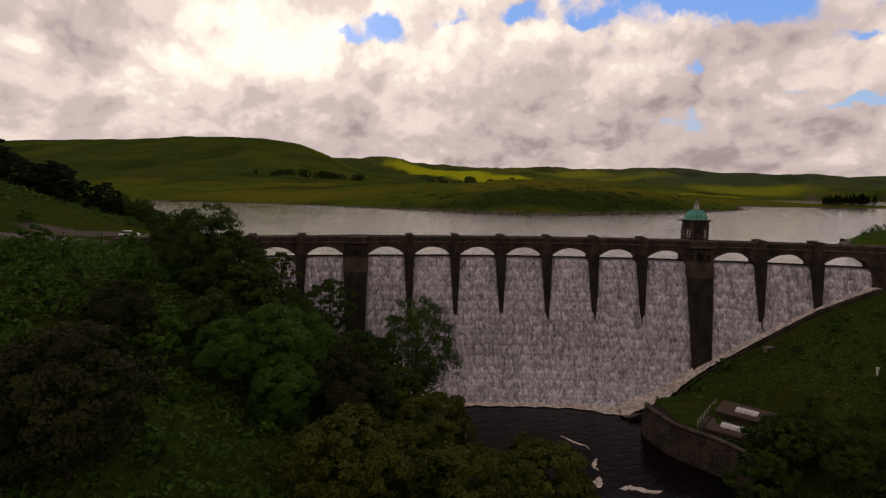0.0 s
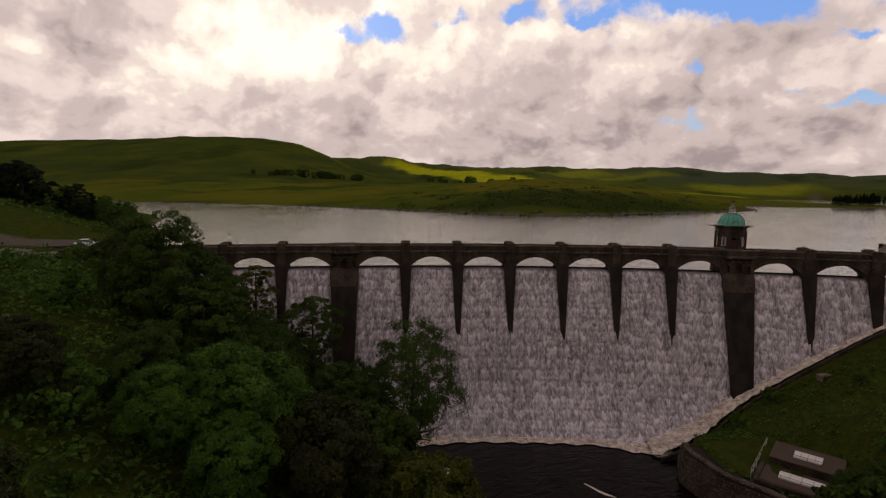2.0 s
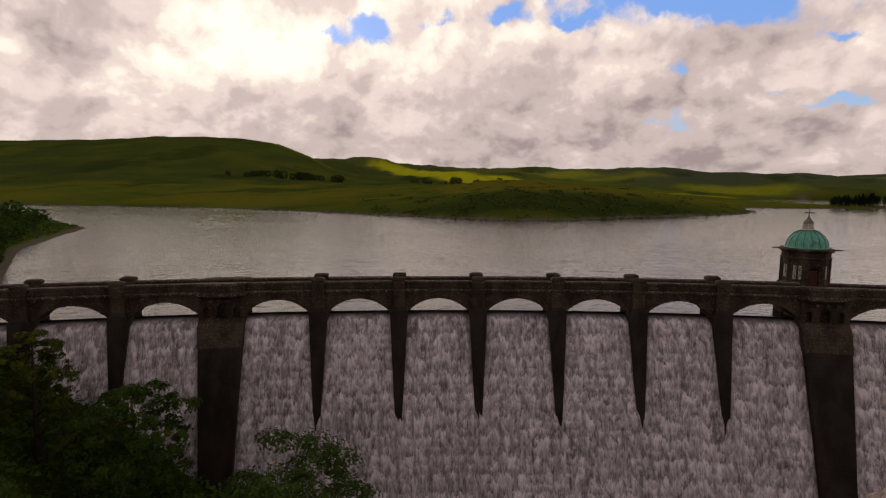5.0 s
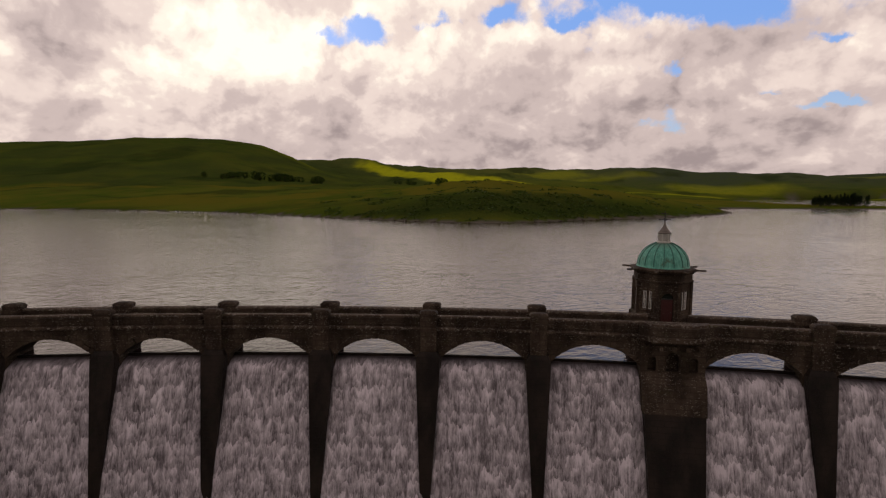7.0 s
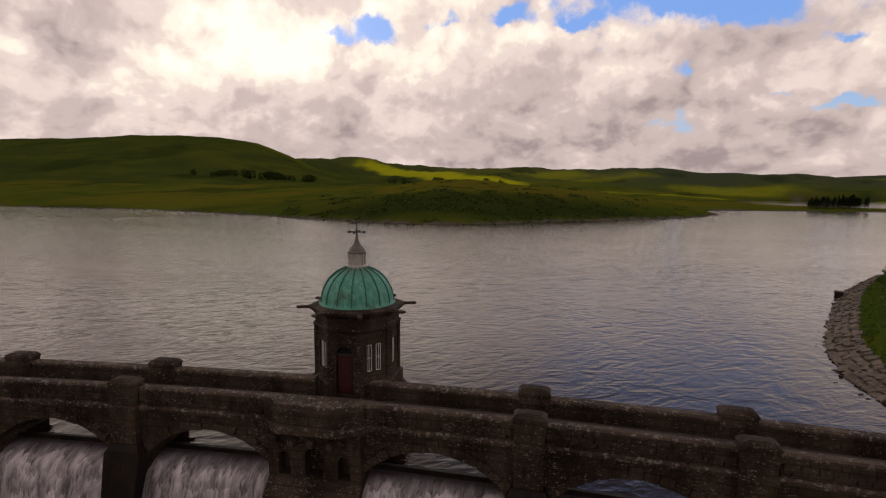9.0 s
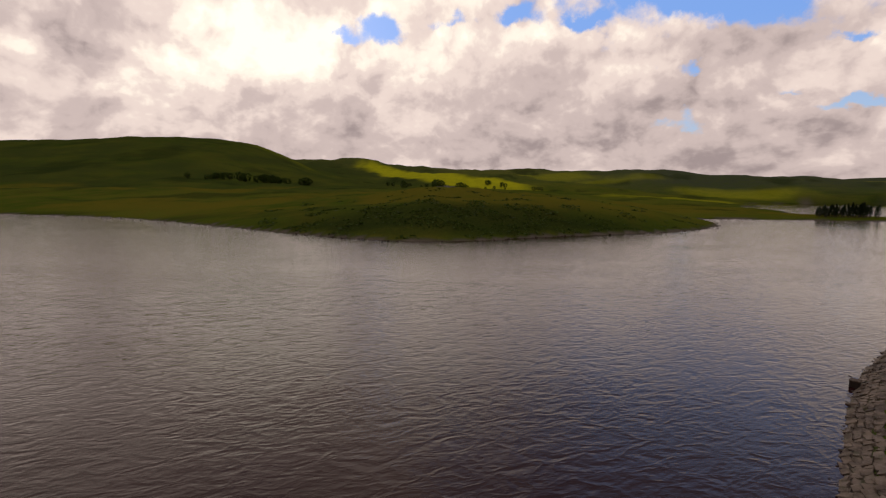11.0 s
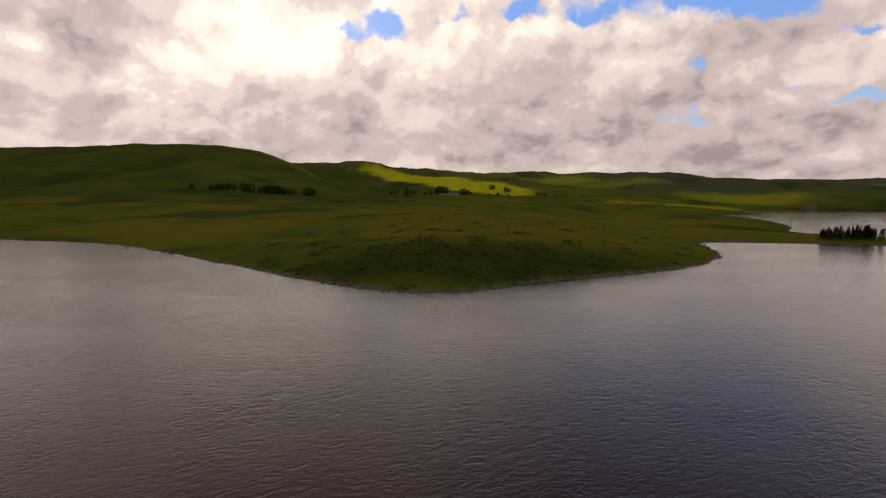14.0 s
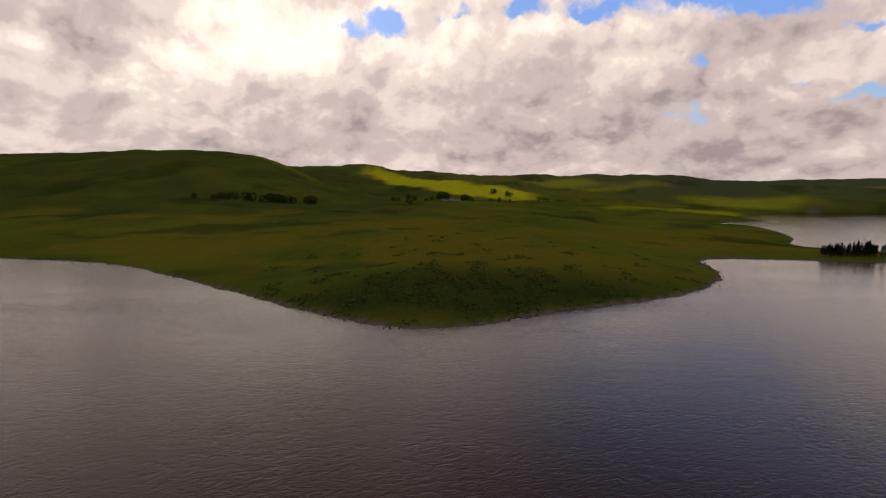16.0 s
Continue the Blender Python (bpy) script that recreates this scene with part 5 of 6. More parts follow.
def ribbon(pts, wide, mat, name, label, category, lift=0.2, lump=0.25, seed=1, kind="structure"):
    """A flat strip of broken foam along a line of (x, y, z), with its widths to either side."""
    rs = np.random.RandomState(seed)
    verts, faces = [], []
    n, cols = len(pts), 10
    for i, ((x, y, z), (a, b)) in enumerate(zip(pts, wide)):
        for k in range(cols + 1):
            t = k / cols
            e = 1 + 0.03 * math.sin(i * 1.7 + seed) + 0.05 * rs.normal() if k in (0, cols) else 1.0
            px = x - (-a * (1 - t) + b * t) * 0.0
            off = (-a + (a + b) * t) * e
            verts.append((px + off * 0.12, y + off, z + lift + lump * rs.uniform(-0.5, 0.5) * math.sin(math.pi * t)))
    for i in range(n - 1):
        for k in range(cols):
            faces.append((i * (cols + 1) + k, (i + 1) * (cols + 1) + k, (i + 1) * (cols + 1) + k + 1, i * (cols + 1) + k + 1))
    ob = link_mesh(name, verts, faces, mat, smooth=True)
    return tagged(ob, label, category, kind=kind)


def toe_place(s):
    """Where the water's foot meets the bank beyond the pool."""
    z = np.interp(s, [20, 29, 39, 49, 59, 69], [-28.0, -25.6, -20.3, -14.7, -8.9, -4.2])
    return arc(s, face_offset(z) - 0.6, z)


def build_foam():
    # along the foot of the fall
    pts, wide = [], []
    for s in np.linspace(-24, 23, 60):
        x, y, z = arc(s, -17.6, -27.95)
        pts.append((x, y, z))
        w = 1.6 + 0.25 * math.sin(s * 1.3) + (2.6 * smooth(np.array(s), 8, 22)) + 1.2 * float(smooth(np.array(-s), 14, 23))
        wide.append((w, 1.6))
    ribbon(pts, wide, FOAM, "foam_line", "cream foam at the foot of the falling water", "foam", 0.1, 0.35, 3)
    # chute of foam beside the bank
    pts, wide = [], []
    for s in np.linspace(19, 70, 70):
        x, y, z = toe_place(s)
        k = float(smooth(np.array(s), 70, 18))
        pts.append((x, y, z + 0.2))
        wide.append((0.9 + 3.2 * k ** 1.6, 1.2 + 0.8 * k))
    ribbon(pts, wide, FOAM, "foam_chute", "cream water sliding down beside the grassy bank", "foam", 0.35, 0.3, 4)
    # low wall between the water and the grass
    wall = thing("toe_wall", Matrix(), "low dark stone wall between the falls and the bank", "wall")
    bm = bmesh.new()
    rows = []
    for s in np.linspace(19.5, 73, 50):
        x, y, z = toe_place(s)
        k = float(smooth(np.array(s), 70, 18))
        d = 1.30 + 3.6 * k ** 1.6
        y -= d
        rows.append([bm.verts.new(p) for p in ((x, y + 0.2, z - 2.5), (x, y + 0.2, z + 0.5), (x, y - 0.3, z + 0.5), (x, y - 0.3, z - 2.5))])
    for a, b in zip(rows, rows[1:]):
        for j in range(4):
            bm.faces.new((a[j], b[j], b[(j + 1) % 4], a[(j + 1) % 4]))
    bm.faces.new(rows[0])
    bm.faces.new(rows[-1])
    part("wall_body", bm, STONE, wall)
    # streaks of foam and small rapids in the river
    rs = np.random.RandomState(8)
    for cx, cy, ln, an, w in ((4.5, -31, 5.5, -0.9, 0.28), (7.8, -38, 4.0, -1.6, 0.35), (7.0, -43.5, 4.5, -2.0, 0.75), (9.5, -46.0, 5.5, -0.15, 0.6), (3.0, -46.5, 3.5, 0.3, 0.4), (-16.5, -27.0, 4.0, -1.2, 0.7), (-13.5, -31, 3.5, -1.0, 0.5)):
        verts, faces = [], []
        for i in range(16):
            t = i / 15
            x = cx + math.cos(an) * ln * t + 0.5 * math.sin(5 * t + cx)
            y = cy + math.sin(an) * ln * t + 0.3 * math.sin(9 * t + cy)
            e = w * math.sin(math.pi * (0.05 + 0.9 * t)) * rs.uniform(0.5, 1.3)
            verts += [(x - e * math.sin(an), y + e * math.cos(an), -27.97), (x, y, -27.97 + 0.1 * rs.rand()), (x + e * math.sin(an), y - e * math.cos(an), -27.97)]
        for i in range(15):
            for k in (0, 1):
                faces.append((i * 3 + k, i * 3 + 3 + k, i * 3 + 4 + k, i * 3 + 1 + k))
        tagged(link_mesh("river_foam", verts, faces, FOAM, smooth=True), "curling streak of white foam on the dark river", "foam", "foam streaks on the river", kind="structure")


build_foam()


def block_mesh(name, mat, seed, rough=0.12):
    """A rough-hewn block one metre each way, to be scaled."""
    rs = np.random.RandomState(seed)
    bm = bmesh.new()
    box(bm, -0.5, 0.5, -0.5, 0.5, -0.5, 0.5, 0.07)
    for v in bm.verts:
        v.co += Vector(rs.uniform(-rough, rough, 3) * 0.5)
    me = bpy.data.meshes.new(name)
    bmesh.ops.recalc_face_normals(bm, faces=bm.faces)
    bm.to_mesh(me)
    bm.free()
    me.materials.append(mat)
    return me


def build_retaining_wall():
    wall = thing("retaining_wall", Matrix(), "curved river wall of dark rough stone courses", "wall")
    ys = list(np.linspace(-24.5, -49.0, 60))
    line = [Vector((float(right_bank(np.array(y))), y, 0)) for y in ys]
    # round the corners of the line
    for _ in range(4):
        line = [line[0]] + [(a + 2 * b + c) / 4 for a, b, c in zip(line, line[1:], line[2:])] + [line[-1]]
    bm, cop = bmesh.new(), bmesh.new()
    for b, prof in ((bm, ((-0.2, -30.0), (0.25, -22.75), (3.0, -23.0), (3.2, -30.0))), (cop, ((0.12, -22.75), (0.12, -22.45), (1.0, -22.45), (1.0, -22.8)))):
        rows = []
        for i, p in enumerate(line):
            d = (line[min(i + 1, len(line) - 1)] - line[max(i - 1, 0)]).normalized()
            n = Vector((-d.y, d.x, 0))
            dip = -2.6 * (1 - float(smooth(np.array(i / len(line)), 0.0, 0.16)))
            rows.append([b.verts.new((p + n * o) + Vector((0, 0, z + (dip if z > -29 else 0)))) for o, z in prof])
        for r0, r1 in zip(rows, rows[1:]):
            for j in range(4):
                b.faces.new((r0[j], r1[j], r1[(j + 1) % 4], r0[(j + 1) % 4]))
        b.faces.new(rows[0])
        b.faces.new(rows[-1])
    part("wall_body", bm, STONE_WET, wall)
    part("wall_coping", cop, COPING, wall)
    # stones of the face that stand proud of it
    rs = np.random.RandomState(5)
    verts, faces = [], []
    unit = [(-1, -1, -1), (1, -1, -1), (1, 1, -1), (-1, 1, -1), (-1, -1, 1), (1, -1, 1), (1, 1, 1), (-1, 1, 1)]
    for i in range(len(line) - 1):
        p, q = line[i], line[i + 1]
        d = (q - p).normalized()
        n = Vector((-d.y, d.x, 0))
        for r in range(11):
            z = -27.7 + 0.45 * r
            if z > -23.0 - 2.6 * (1 - float(smooth(np.array(i / len(line)), 0.0, 0.16))):
                continue
            c = p.lerp(q, 0.5 + 0.25 * (r % 2)) + n * (-0.2 + 0.45 * (z + 30) / 7.25)
            h = Vector((0.27 * rs.uniform(0.8, 1.05), 0.10 + 0.07 * rs.rand(), 0.19 * rs.uniform(0.85, 1.05)))
            k = len(verts)
            for ux, uy, uz in unit:
                w = c + d * (ux * h.x) - n * (uy * h.y) + Vector((0, 0, z + uz * h.z))
                verts.append(tuple(w))
            for f in ((0, 1, 2, 3), (4, 5, 6, 7), (0, 1, 5, 4), (1, 2, 6, 5), (2, 3, 7, 6), (3, 0, 4, 7)):
                faces.append(tuple(k + j for j in f))
    ob = link_mesh("face_stones", verts, faces, COPING, wall, "rough stones of the wall face")
    tagged(ob, kind="stuff")


build_retaining_wall()


def build_outlet_house():
    base = Matrix.Translation((30.9, -35.8, -23.4)) @ Matrix.Rotation(math.radians(-39), 4, "Z")
    house = thing("outlet_house", base, "low flat-roofed outlet building in two brown steps", "building")
    bm = bmesh.new()
    box(bm, -3.0, 4.8, 0.2, 5.6, -3, 1.9, 0.05)
    part("upper_block", bm, STONE, house)
    bm = bmesh.new()
    box(bm, -3.2, 5.0, 0.0, 5.8, 1.9, 2.1, 0.04)
    part("upper_roof", bm, EARTH, house)
    bm = bmesh.new()
    box(bm, -3.9, 5.1, -5.6, 0.0, -4, 0.75, 0.05)
    part("lower_block", bm, STONE, house)
    bm = bmesh.new()
    box(bm, -3.6, 5.0, -5.3, 0.0, 0.75, 0.9, 0.03)
    part("lower_roof", bm, EARTH, house)
    bm = bmesh.new()
    box(bm, -4.0, 5.2, -5.9, -5.3, 0.6, 1.15, 0.05)
    box(bm, -4.1, -3.5, -5.3, 0.0, 0.6, 1.15, 0.05)
    part("kerb", bm, STONE, house)
    for x0, x1, y0, y1, z in ((-0.6, 2.6, 1.6, 3.6, 2.1), (-1.6, 3.4, -3.3, -1.5, 0.9)):
        bm = bmesh.new()
        box(bm, x0, x1, y0, y1, z, z + 0.28, 0.03)
        hatch = part("hatch", bm, WHITE, house, "white sloping roof hatch")
        bm = bmesh.new()
        for i in range(1, 4):
            x = x0 + (x1 - x0) * i / 4
            box(bm, x - 0.04, x + 0.04, y0 + 0.05, y1 - 0.05, z + 0.27, z + 0.32)
        part("bars", bm, LEAD, hatch)
        bm = bmesh.new()
        tube(bm, [(x0, y0 - 0.2, z + 0.55), (x1, y0 - 0.2, z + 0.55)], [0.03, 0.03], 5)
        for x in (x0, (x0 + x1) / 2, x1):
            tube(bm, [(x, y0 - 0.2, z - 0.1), (x, y0 - 0.2, z + 0.55)], [0.03, 0.03], 5)
        part("guard_rail", bm, IRON, hatch)
    rail = thing("railing", base, "grey metal railing beside the outlet building", "railing")
    for i in range(7):
        bm = bmesh.new()
        y = -5.0 + 1.9 * i
        tube(bm, [(-4.4, y, -0.4), (-4.4, y, 1.9)], [0.05, 0.05], 6)
        part("post", bm, LEAD, rail)
    for z in (1.2, 1.85):
        bm = bmesh.new()
        tube(bm, [(-4.4, -5.0, z), (-4.4, 6.4, z)], [0.035, 0.035], 6)
        part("rail", bm, LEAD, rail)
    slab = thing("stone_trough", Matrix.Translation((45.0, -19.5, ground_z(45.0, -19.5))) @ Matrix.Rotation(0.3, 4, "Z"), "pale stone slab on low blocks in the grass", "slab")
    bm = bmesh.new()
    box(bm, -1.1, 1.1, -0.5, 0.5, 0.55, 0.8, 0.05)
    part("top", bm, RUBBLE, slab)
    for x in (-0.75, 0.75):
        bm = bmesh.new()
        box(bm, x - 0.2, x + 0.2, -0.4, 0.4, -0.3, 0.56, 0.04)
        part("block", bm, RUBBLE, slab)
    for x, y, h in ((29.5, -62.0, 1.3), (52.0, -36.0, 1.2), (-84.5, -29.0, 1.6)):
        p = thing("marker_post", Matrix.Translation((x, y, ground_z(x, y))), "short pale wooden marker post", "post", "marker posts")
        bm = bmesh.new()
        box(bm, -0.12, 0.12, -0.12, 0.12, -0.3, h, 0.02)
        box(bm, -0.2, 0.2, -0.16, 0.16, h - 0.45, h - 0.05, 0.02)
        part("post_shaft", bm, WHITE, p)


build_outlet_house()

# ---- beside the road ----


def build_car(m):
    car = thing("car", m, "small white hatchback parked by the road", "car")
    bm = bmesh.new()
    rows = []
    for x, w, z0, z1 in ((-2.0, 0.72, 0.35, 0.75), (-1.9, 0.84, 0.28, 0.88), (-0.9, 0.87, 0.25, 0.93), (0.6, 0.87, 0.25, 0.95), (1.75, 0.84, 0.28, 0.95), (2.0, 0.76, 0.4, 0.8)):
        rows.append([bm.verts.new((x, y, z)) for y, z in ((-w, z0), (-w * 1.02, (z0 + z1) / 2), (-w * 0.94, z1), (w * 0.94, z1), (w * 1.02, (z0 + z1) / 2), (w, z0))])
    for a, b in zip(rows, rows[1:]):
        for j in range(6):
            bm.faces.new((a[j], b[j], b[(j + 1) % 6], a[(j + 1) % 6]))
    bm.faces.new(rows[0])
    bm.faces.new(rows[-1])
    body = part("body", bm, CAR_WHITE, car)
    bm = bmesh.new()
    rows = []
    for x, w, z in ((-1.0, 0.78, 0.9), (-0.35, 0.64, 1.42), (1.15, 0.64, 1.45), (1.75, 0.74, 0.92)):
        rows.append([bm.verts.new((x, y, zz)) for y, zz in ((-w, z), (w, z))])
    low = [bm.verts.new((-1.0, y, 0.85)) for y in (-0.78, 0.78)]
    bm.faces.new((rows[0][0], rows[0][1], rows[1][1], rows[1][0]))
    bm.faces.new((rows[1][0], rows[1][1], rows[2][1], rows[2][0]))
    bm.faces.new((rows[2][0], rows[2][1], rows[3][1], rows[3][0]))
    bm.faces.new([r[0] for r in rows])
    bm.faces.new([r[1] for r in rows])
    bmesh.ops.delete(bm, geom=low, context="VERTS")
    part("windows", bm, DARK_GLASS, car, "dark glass")
    bm = bmesh.new()
    box(bm, -0.33, 1.13, -0.63, 0.63, 1.41, 1.49, 0.03)
    part("roof", bm, CAR_WHITE, car)
    for x in (-1.25, 1.25):
        for y in (-0.82, 0.82):
            bm = bmesh.new()
            lathe(bm, [(0.12, -0.1), (0.3, -0.1), (0.32, -0.05), (0.32, 0.05), (0.3, 0.1), (0.12, 0.1)], 16)
            bmesh.ops.transform(bm, matrix=Matrix.Translation((x, y, 0.32)) @ Matrix.Rotation(math.pi / 2, 4, "X"), verts=bm.verts)
            wheel = part("wheel", bm, RUBBER, car)
            bm = bmesh.new()
            lathe(bm, [(0.05, -0.11), (0.19, -0.105), (0.19, 0.105), (0.05, 0.11)], 12)
            bmesh.ops.transform(bm, matrix=Matrix.Translation((x, y, 0.32)) @ Matrix.Rotation(math.pi / 2, 4, "X"), verts=bm.verts)
            part("rim", bm, LEAD, wheel)
    for x, mat, nm in ((-2.0, LEAD, "headlight"), (1.97, RED_LAMP, "tail_light")):
        for y in (-0.58, 0.58):
            bm = bmesh.new()
            box(bm, x - 0.06, x + 0.06, y - 0.15, y + 0.15, 0.62, 0.78, 0.02)
            part(nm, bm, mat, car)


ROAD_Z = 3.34


def build_roadside():
    # road from the dam's near end round the headland
    pts = [arc(s, -1.6, 0) for s in (-85, -92)] + [(-102, -27, 0), (-114, -35, 0), (-130, -38, 0), (-150, -36, 0)]
    verts, faces = [], []
    for i, (x, y, _) in enumerate(pts):
        a, b = pts[max(0, i - 1)], pts[min(len(pts) - 1, i + 1)]
        d = Vector((b[0] - a[0], b[1] - a[1], 0)).normalized()
        for k in (-1, -0.33, 0.33, 1):
            px, py = x - d.y * 3.0 * k, y + d.x * 3.0 * k
            verts.append((px, py, max(ground_z(px, py), 3.1) + 0.08))
    for i in range(len(pts) - 1):
        for k in range(3):
            faces.append((i * 4 + k, i * 4 + k + 1, i * 4 + 5 + k, i * 4 + 4 + k))
    tagged(link_mesh("road", verts, faces, ROAD), "narrow grey asphalt road beyond the dam's end", "road", kind="structure")
    # parking place beside the dam's end
    verts = [(-80, -1, 0), (-96, 6, 0), (-112, 12, 0), (-116, 2, 0), (-104, -8, 0), (-92, -16, 0), (-80, -12.5, 0)]
    n = 0
    ring = rounded([(x, y) for x, y, _ in verts], 2)
    bm = bmesh.new()
    vs = [bm.verts.new((x, y, ROAD_Z)) for x, y in ring]
    lo = [bm.verts.new((x, y, ROAD_Z - 1.6)) for x, y in ring]
    bm.faces.new(vs)
    for i in range(len(vs)):
        bm.faces.new((vs[i], lo[i], lo[(i + 1) % len(vs)], vs[(i + 1) % len(vs)]))
    me = part("parking_place", bm, ROAD)
    tagged(me, "grey asphalt parking place beside the dam's end", "road", kind="structure")
    build_car(Matrix.Translation((-87.5, -6.3, ROAD_Z)) @ Matrix.Rotation(math.radians(200), 4, "Z"))
    wall = thing("boundary_wall", Matrix(), "low dark stone wall round the parking place", "wall")
    bm = bmesh.new()
    line = [Vector(p) for p in ((-84, -11.5, 0), (-90, -14.6, 0), (-97, -16.5, 0))]
    for a, b in zip(line, line[1:]):
        d = (b - a).normalized()
        n = Vector((-d.y, d.x, 0)) * 0.25
        q = [a + n, b + n, b - n, a - n]
        vs = [bm.verts.new((p.x, p.y, 1.5)) for p in q] + [bm.verts.new((p.x, p.y, 4.2)) for p in q]
        for f in ((0, 1, 2, 3), (4, 5, 6, 7), (0, 1, 5, 4), (1, 2, 6, 5), (2, 3, 7, 6), (3, 0, 4, 7)):
            bm.faces.new([vs[i] for i in f])
    part("wall_body", bm, STONE, wall)


build_roadside()

# ---- round the reservoir ----


def build_far_trees():
    rs = np.random.RandomState(31)
    con = sized(tree_kind("conifer_tree", "dark pointed conifer in a lakeside clump", 14, 3.0, LEAF_DARK, 41, 26, 4, 26, 0.42, 0.02, 4, cone=True, group="lakeside conifers"), 14)
    spots = []
    for i in range(46):
        t = i / 45
        spots.append((394 + 52 * t + rs.uniform(-1.5, 1.5), 474 + 6 * (i % 3) + rs.uniform(-1, 1), rs.uniform(10.5, 15.5) + (1.8 if t > 0.62 else 0) - (1.5 if t < 0.08 else 0)))
    stand(con, spots)
    hedge = sized(tree_kind("hedgerow_tree", "dark round field tree on the moor", 9, 4.6, LEAF, 42, 12, 6, 24, 0.5, 0.0, 4, group="trees on the moor"), 9)
    spots = [(-407, 845, 11)]
    for f, h in ((0.17, 6), (0.23, 7), (0.29, 8), (0.44, 9), (0.58, 8), (0.62, 9), (0.66, 9.5), (0.70, 9), (0.74, 8), (0.94, 8), (0.98, 8), (0.15, 6), (0.20, 8), (0.26, 7), (0.32, 8), (0.42, 11), (0.46, 11), (0.56, 8.5), (0.60, 9.5), (0.64, 10), (0.68, 10), (0.72, 9.5), (0.76, 8), (0.80, 7.5), (0.92, 8.5), (0.96, 9.5), (1.0, 8)):
        spots.append((-407 + 190 * f + rs.uniform(-3, 3), 845 + 75 * f + rs.uniform(-8, 8), h * 1.3))
    spots += [(-92, 1040, 7), (-84, 1060, 8), (-62, 1032, 6), (-52, 1010, 8), (-70, 1140, 13), (-58, 1150, 10), (-34, 1190, 7), (-22, 1200, 9), (-6, 1215, 13), (0, 1225, 17),
              (8, 1228, 16), (14, 1236, 14), (52, 1215, 12), (58, 1208, 14), (66, 1205, 12), (74, 1212, 9), (137, 1490, 13), (143, 1500, 10), (176, 1450, 13), (184, 1440, 10), (252, 1350, 10),
              (262, 1345, 8), (270, 1340, 8), (142, 1270, 8), (168, 1262, 5), (132, 1120, 5), (120, 1265, 6)]
    stand(hedge, spots)
    # farmhouse and its barns
    for x, y, lx, ly, hh, nm, lab in ((24, 1216, 6, 3.4, 4.6, "farmhouse", "pale farmhouse with a slate roof"), (38, 1212, 8, 3.5, 3.2, "barn", "long low stone barn with a slate roof"), (8, 1208, 7, 3, 2.8, "barn", "low grey farm shed beside the trees")):
        f = thing(nm, Matrix.Translation((x, y, ground_z(x, y) - 0.3)) @ Matrix.Rotation(0.1, 4, "Z"), lab, "house")
        bm = bmesh.new()
        box(bm, -lx, lx, -ly, ly, -2, hh)
        part("wall", bm, HOUSE_WALL, f)
        bm = bmesh.new()
        v = [bm.verts.new(p) for p in ((-lx - 0.3, -ly - 0.4, hh), (lx + 0.3, -ly - 0.4, hh), (lx + 0.3, ly + 0.4, hh), (-lx - 0.3, ly + 0.4, hh), (-lx - 0.3, 0, hh + 2.6), (lx + 0.3, 0, hh + 2.6))]
        for q in ((0, 1, 5, 4), (2, 3, 4, 5), (0, 4, 3), (1, 2, 5), (0, 3, 2, 1)):
            bm.faces.new([v[i] for i in q])
        roof = part("roof", bm, SLATE, f)
        if nm == "farmhouse":
            for cx in (-lx + 0.8, lx - 0.8):
                bm = bmesh.new()
                box(bm, cx - 0.5, cx + 0.5, -0.5, 0.5, hh + 1.8, hh + 4.0)
                part("chimney", bm, STONE, roof)
            for wx in (-3.5, 0, 3.5):
                for wz in (1.0, 3.1):
                    bm = bmesh.new()
                    box(bm, wx - 0.5, wx + 0.5, -ly - 0.05, -ly + 0.1, wz, wz + 1.2)
                    part("window", bm, DARK_GLASS, f)


build_far_trees()


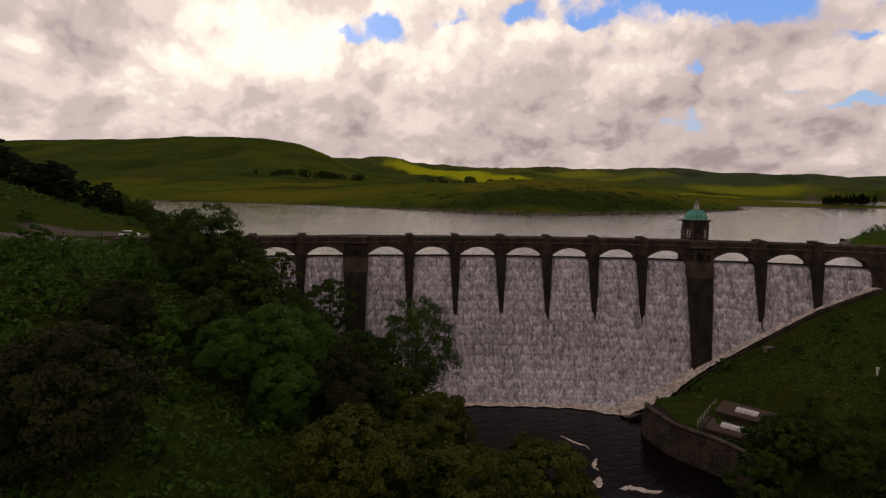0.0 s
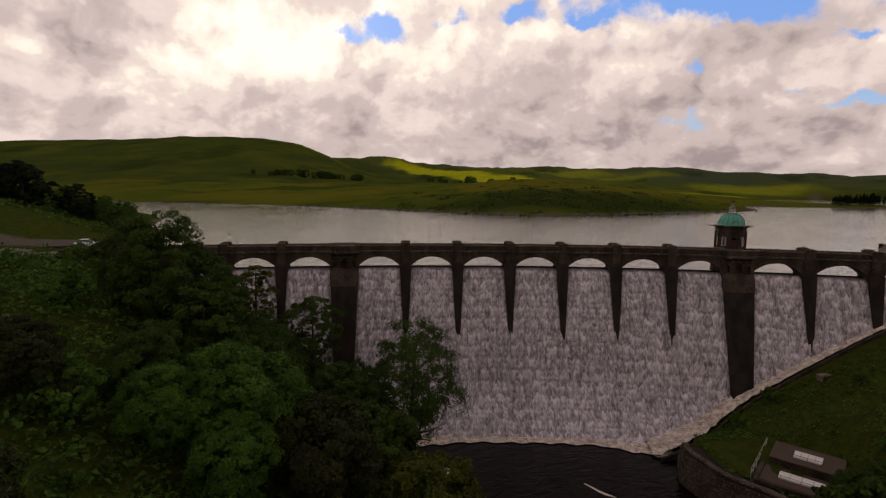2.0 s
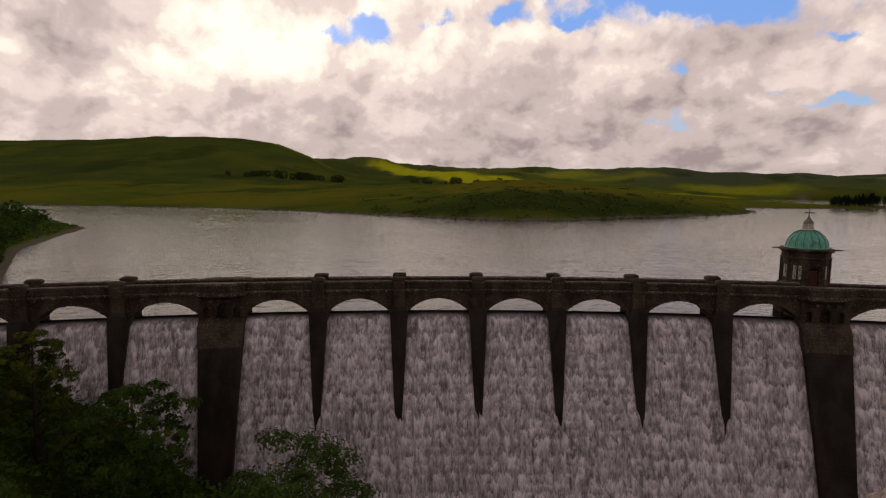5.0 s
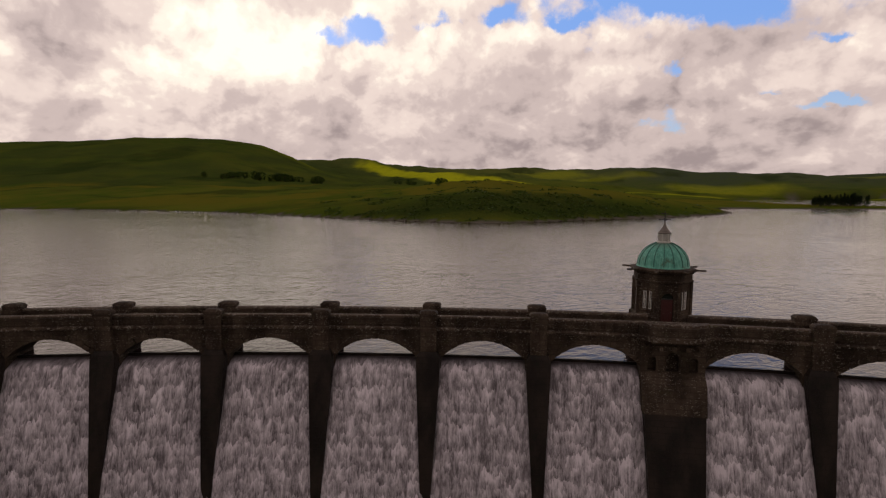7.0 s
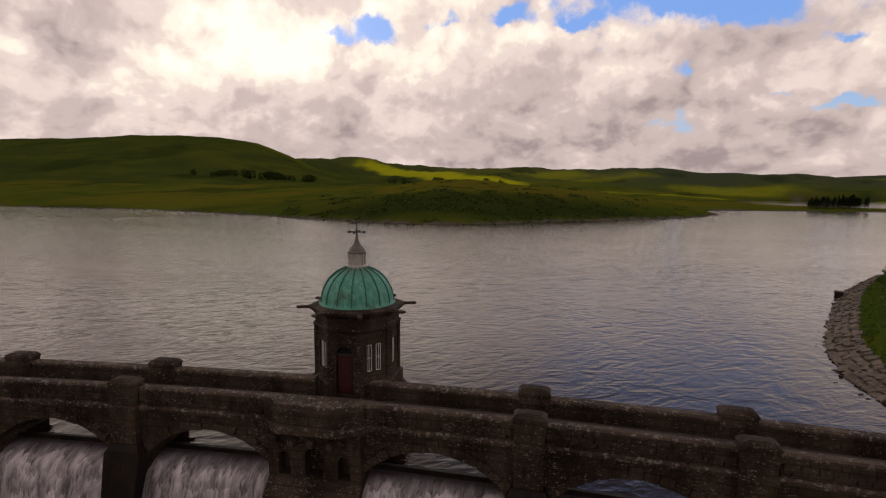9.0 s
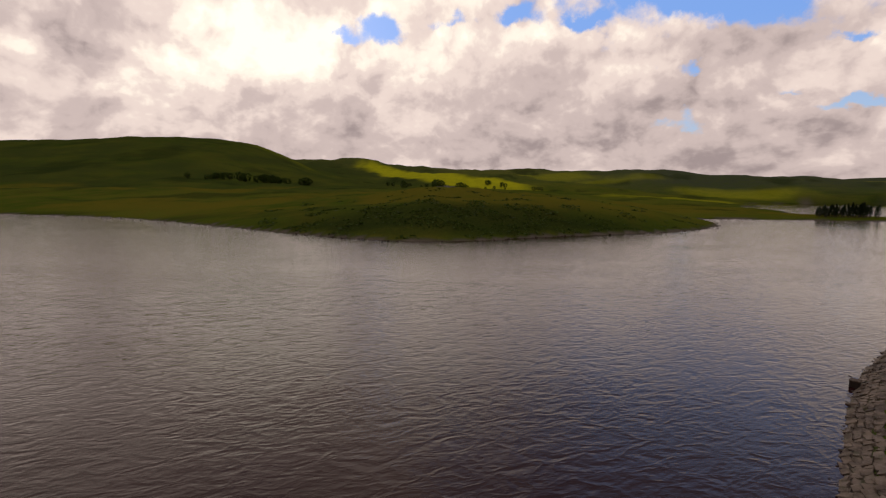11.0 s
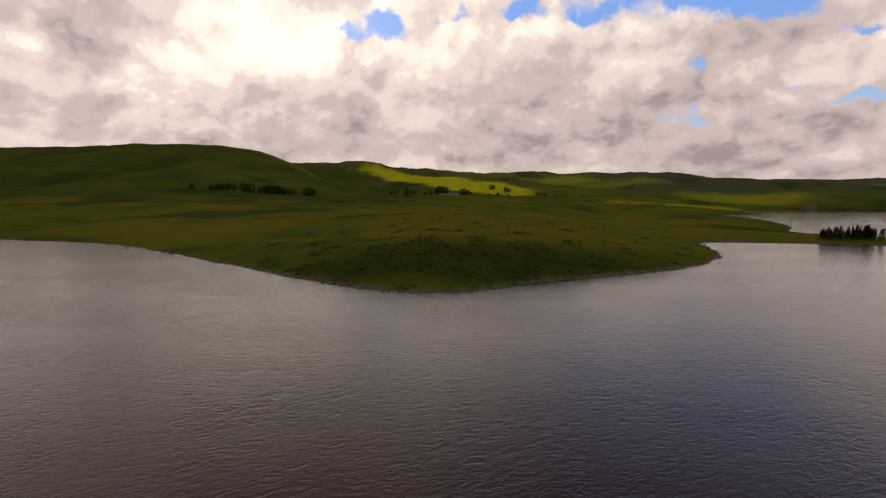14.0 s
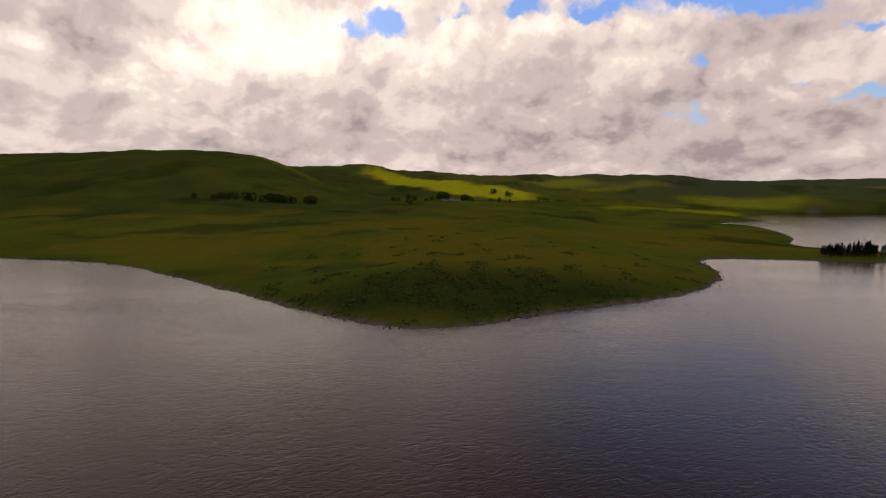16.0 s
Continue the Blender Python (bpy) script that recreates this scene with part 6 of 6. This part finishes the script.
def build_riprap():
    """Stone pitching on the bank beyond the dam, block by block."""
    bank = thing("stone_pitching", Matrix(), "bank of pale fitted stone blocks at the water's edge", "stone bank")
    meshes = [block_mesh("stone", RUBBLE, 70 + i, 0.34) for i in range(6)]
    rs = np.random.RandomState(9)
    line = rounded([(76.5, -6), (77, 3), (78.3, 9.5), (80.8, 15), (84.8, 21.3), (92.5, 31.5), (104, 45.5), (117, 58.5), (134, 72), (160, 88)], 3)
    line = line[: int(len(line) * 0.86)]
    seg = np.hypot(*(line[1:] - line[:-1]).T)
    total = np.concatenate([[0], np.cumsum(seg)])
    for row in range(4):
        pos = 0.3 * row
        while pos < min(total[-1], 88):
            size = rs.uniform(0.55, 1.35)
            x = np.interp(pos + size / 2, total, line[:, 0])
            y = np.interp(pos + size / 2, total, line[:, 1])
            x2, y2 = np.interp(pos + size / 2 + 0.5, total, line[:, 0]), np.interp(pos + size / 2 + 0.5, total, line[:, 1])
            d = Vector((x2 - x, y2 - y, 0)).normalized()
            n = Vector((d.y, -d.x, 0))
            if n.x < 0:
                n = -n
            c = Vector((x, y, 0)) + n * (0.1 + 0.74 * row + rs.uniform(-0.16, 0.16))
            ob = new("stone", meshes[rs.randint(6)])
            ob.parent = bank
            z = ground_z(c.x, c.y)
            ob.matrix_basis = (Matrix.Translation((c.x, c.y, max(z, -0.15) - 0.06 + rs.uniform(-0.07, 0.07))) @ Matrix.Rotation(math.atan2(d.y, d.x) + rs.uniform(-0.35, 0.35), 4, "Z")
                               @ Matrix.Rotation(-0.46 + rs.uniform(-0.16, 0.16), 4, "X") @ Matrix.Diagonal((size * 0.95, rs.uniform(0.6, 0.95), 0.5, 1)))
            pos += size
    # dark outlet block at the water's edge
    block = thing("outlet_block", Matrix.Translation((104.2, 46.0, 0)) @ Matrix.Rotation(0.75, 4, "Z"), "small dark concrete outlet block at the water's edge", "concrete block")
    bm = bmesh.new()
    box(bm, -0.5, 0.5, -0.5, 0.5, -0.8, 0.75, 0.04)
    part("body", bm, STONE_WET, block)
    bm = bmesh.new()
    box(bm, -0.58, 0.58, -0.58, 0.58, 0.75, 0.86, 0.03)
    part("cap", bm, ASHLAR, block)
    # broken stones at the edges of the water
    verts, faces = [], []
    cube = np.array([(-1, -1, -1), (1, -1, -1), (1, 1, -1), (-1, 1, -1), (-1, -1, 1), (1, -1, 1), (1, 1, 1), (-1, 1, 1)], float)
    quads = np.array([(0, 3, 2, 1), (4, 5, 6, 7), (0, 1, 5, 4), (1, 2, 6, 5), (2, 3, 7, 6), (3, 0, 4, 7)])
    north = rounded(NORTH_SHORE[2:26], 4)
    for i in range(800):
        if i < 200:
            p = line[rs.randint(len(line))] + rs.normal(size=2) * 0.6
            p = p + np.array([-0.5, 0.2])
            k = rs.uniform(0.08, 0.2)
        else:
            j = rs.randint(len(north) - 1)
            p = north[j] + (north[j + 1] - north[j]) * rs.rand() + rs.normal(size=2) * 1.6
            k = rs.uniform(0.12, 0.42)
        z = max(ground_z(p[0], p[1]), -0.2) if i < 200 else 0.05
        c = cube * k * rs.uniform(0.6, 1.2, 3) + rs.uniform(-0.3, 0.3, (8, 3)) * k
        b = len(verts)
        verts += [tuple(v + np.array([p[0], p[1], z])) for v in c]
        faces += [tuple(int(v) + b for v in q) for q in quads]
    tagged(link_mesh("shore_stones", verts, faces, STONE), "loose dark stones along the water's edge", "stones", kind="stuff")


build_riprap()

# ---- parapet stones, nearest the camera's way ----


def build_parapet_stones():
    meshes = [block_mesh("parapet_stone", STONE if i % 2 else ASHLAR, 90 + i, 0.10) for i in range(6)]
    rs = np.random.RandomState(15)
    n = 0
    rest_v, rest_f = [], []
    for row in range(3):
        s = -84.0 + 0.2 * row
        while s < 98:
            w = rs.uniform(0.42, 0.78)
            c = s + w / 2
            s += w
            near_pier = any(abs(c - p) < 1.0 for p in PIERS) or any(abs(c - t) < 3.1 for t in TURRETS)
            if near_pier:
                continue
            z = 3.38 + 0.275 * row
            o = -3.40 - rs.uniform(0.0, 0.05)
            m = arc_matrix(c, o, z) @ Matrix.Diagonal((w * 0.96, 0.16, 0.262, 1))
            if 18 < c < 74 and n < 300:
                ob = new("parapet_stone", meshes[rs.randint(6)])
                ob.parent = dam
                ob.matrix_basis = m
                n += 1
            else:
                b = len(rest_v)
                rest_v += [tuple(m @ Vector((x, y, q))) for q in (-0.5, 0.5) for x, y in ((-0.5, -0.5), (0.5, -0.5), (0.5, 0.5), (-0.5, 0.5))]
                rest_f += [(b, b + 1, b + 5, b + 4), (b + 1, b + 2, b + 6, b + 5), (b + 3, b, b + 4, b + 7), (b + 4, b + 5, b + 6, b + 7), (b + 3, b + 2, b + 1, b)]
    ob = link_mesh("parapet_stonework", rest_v, rest_f, STONE, dam, "coursed stones of the parapet")
    tagged(ob, kind="stuff")


build_parapet_stones()
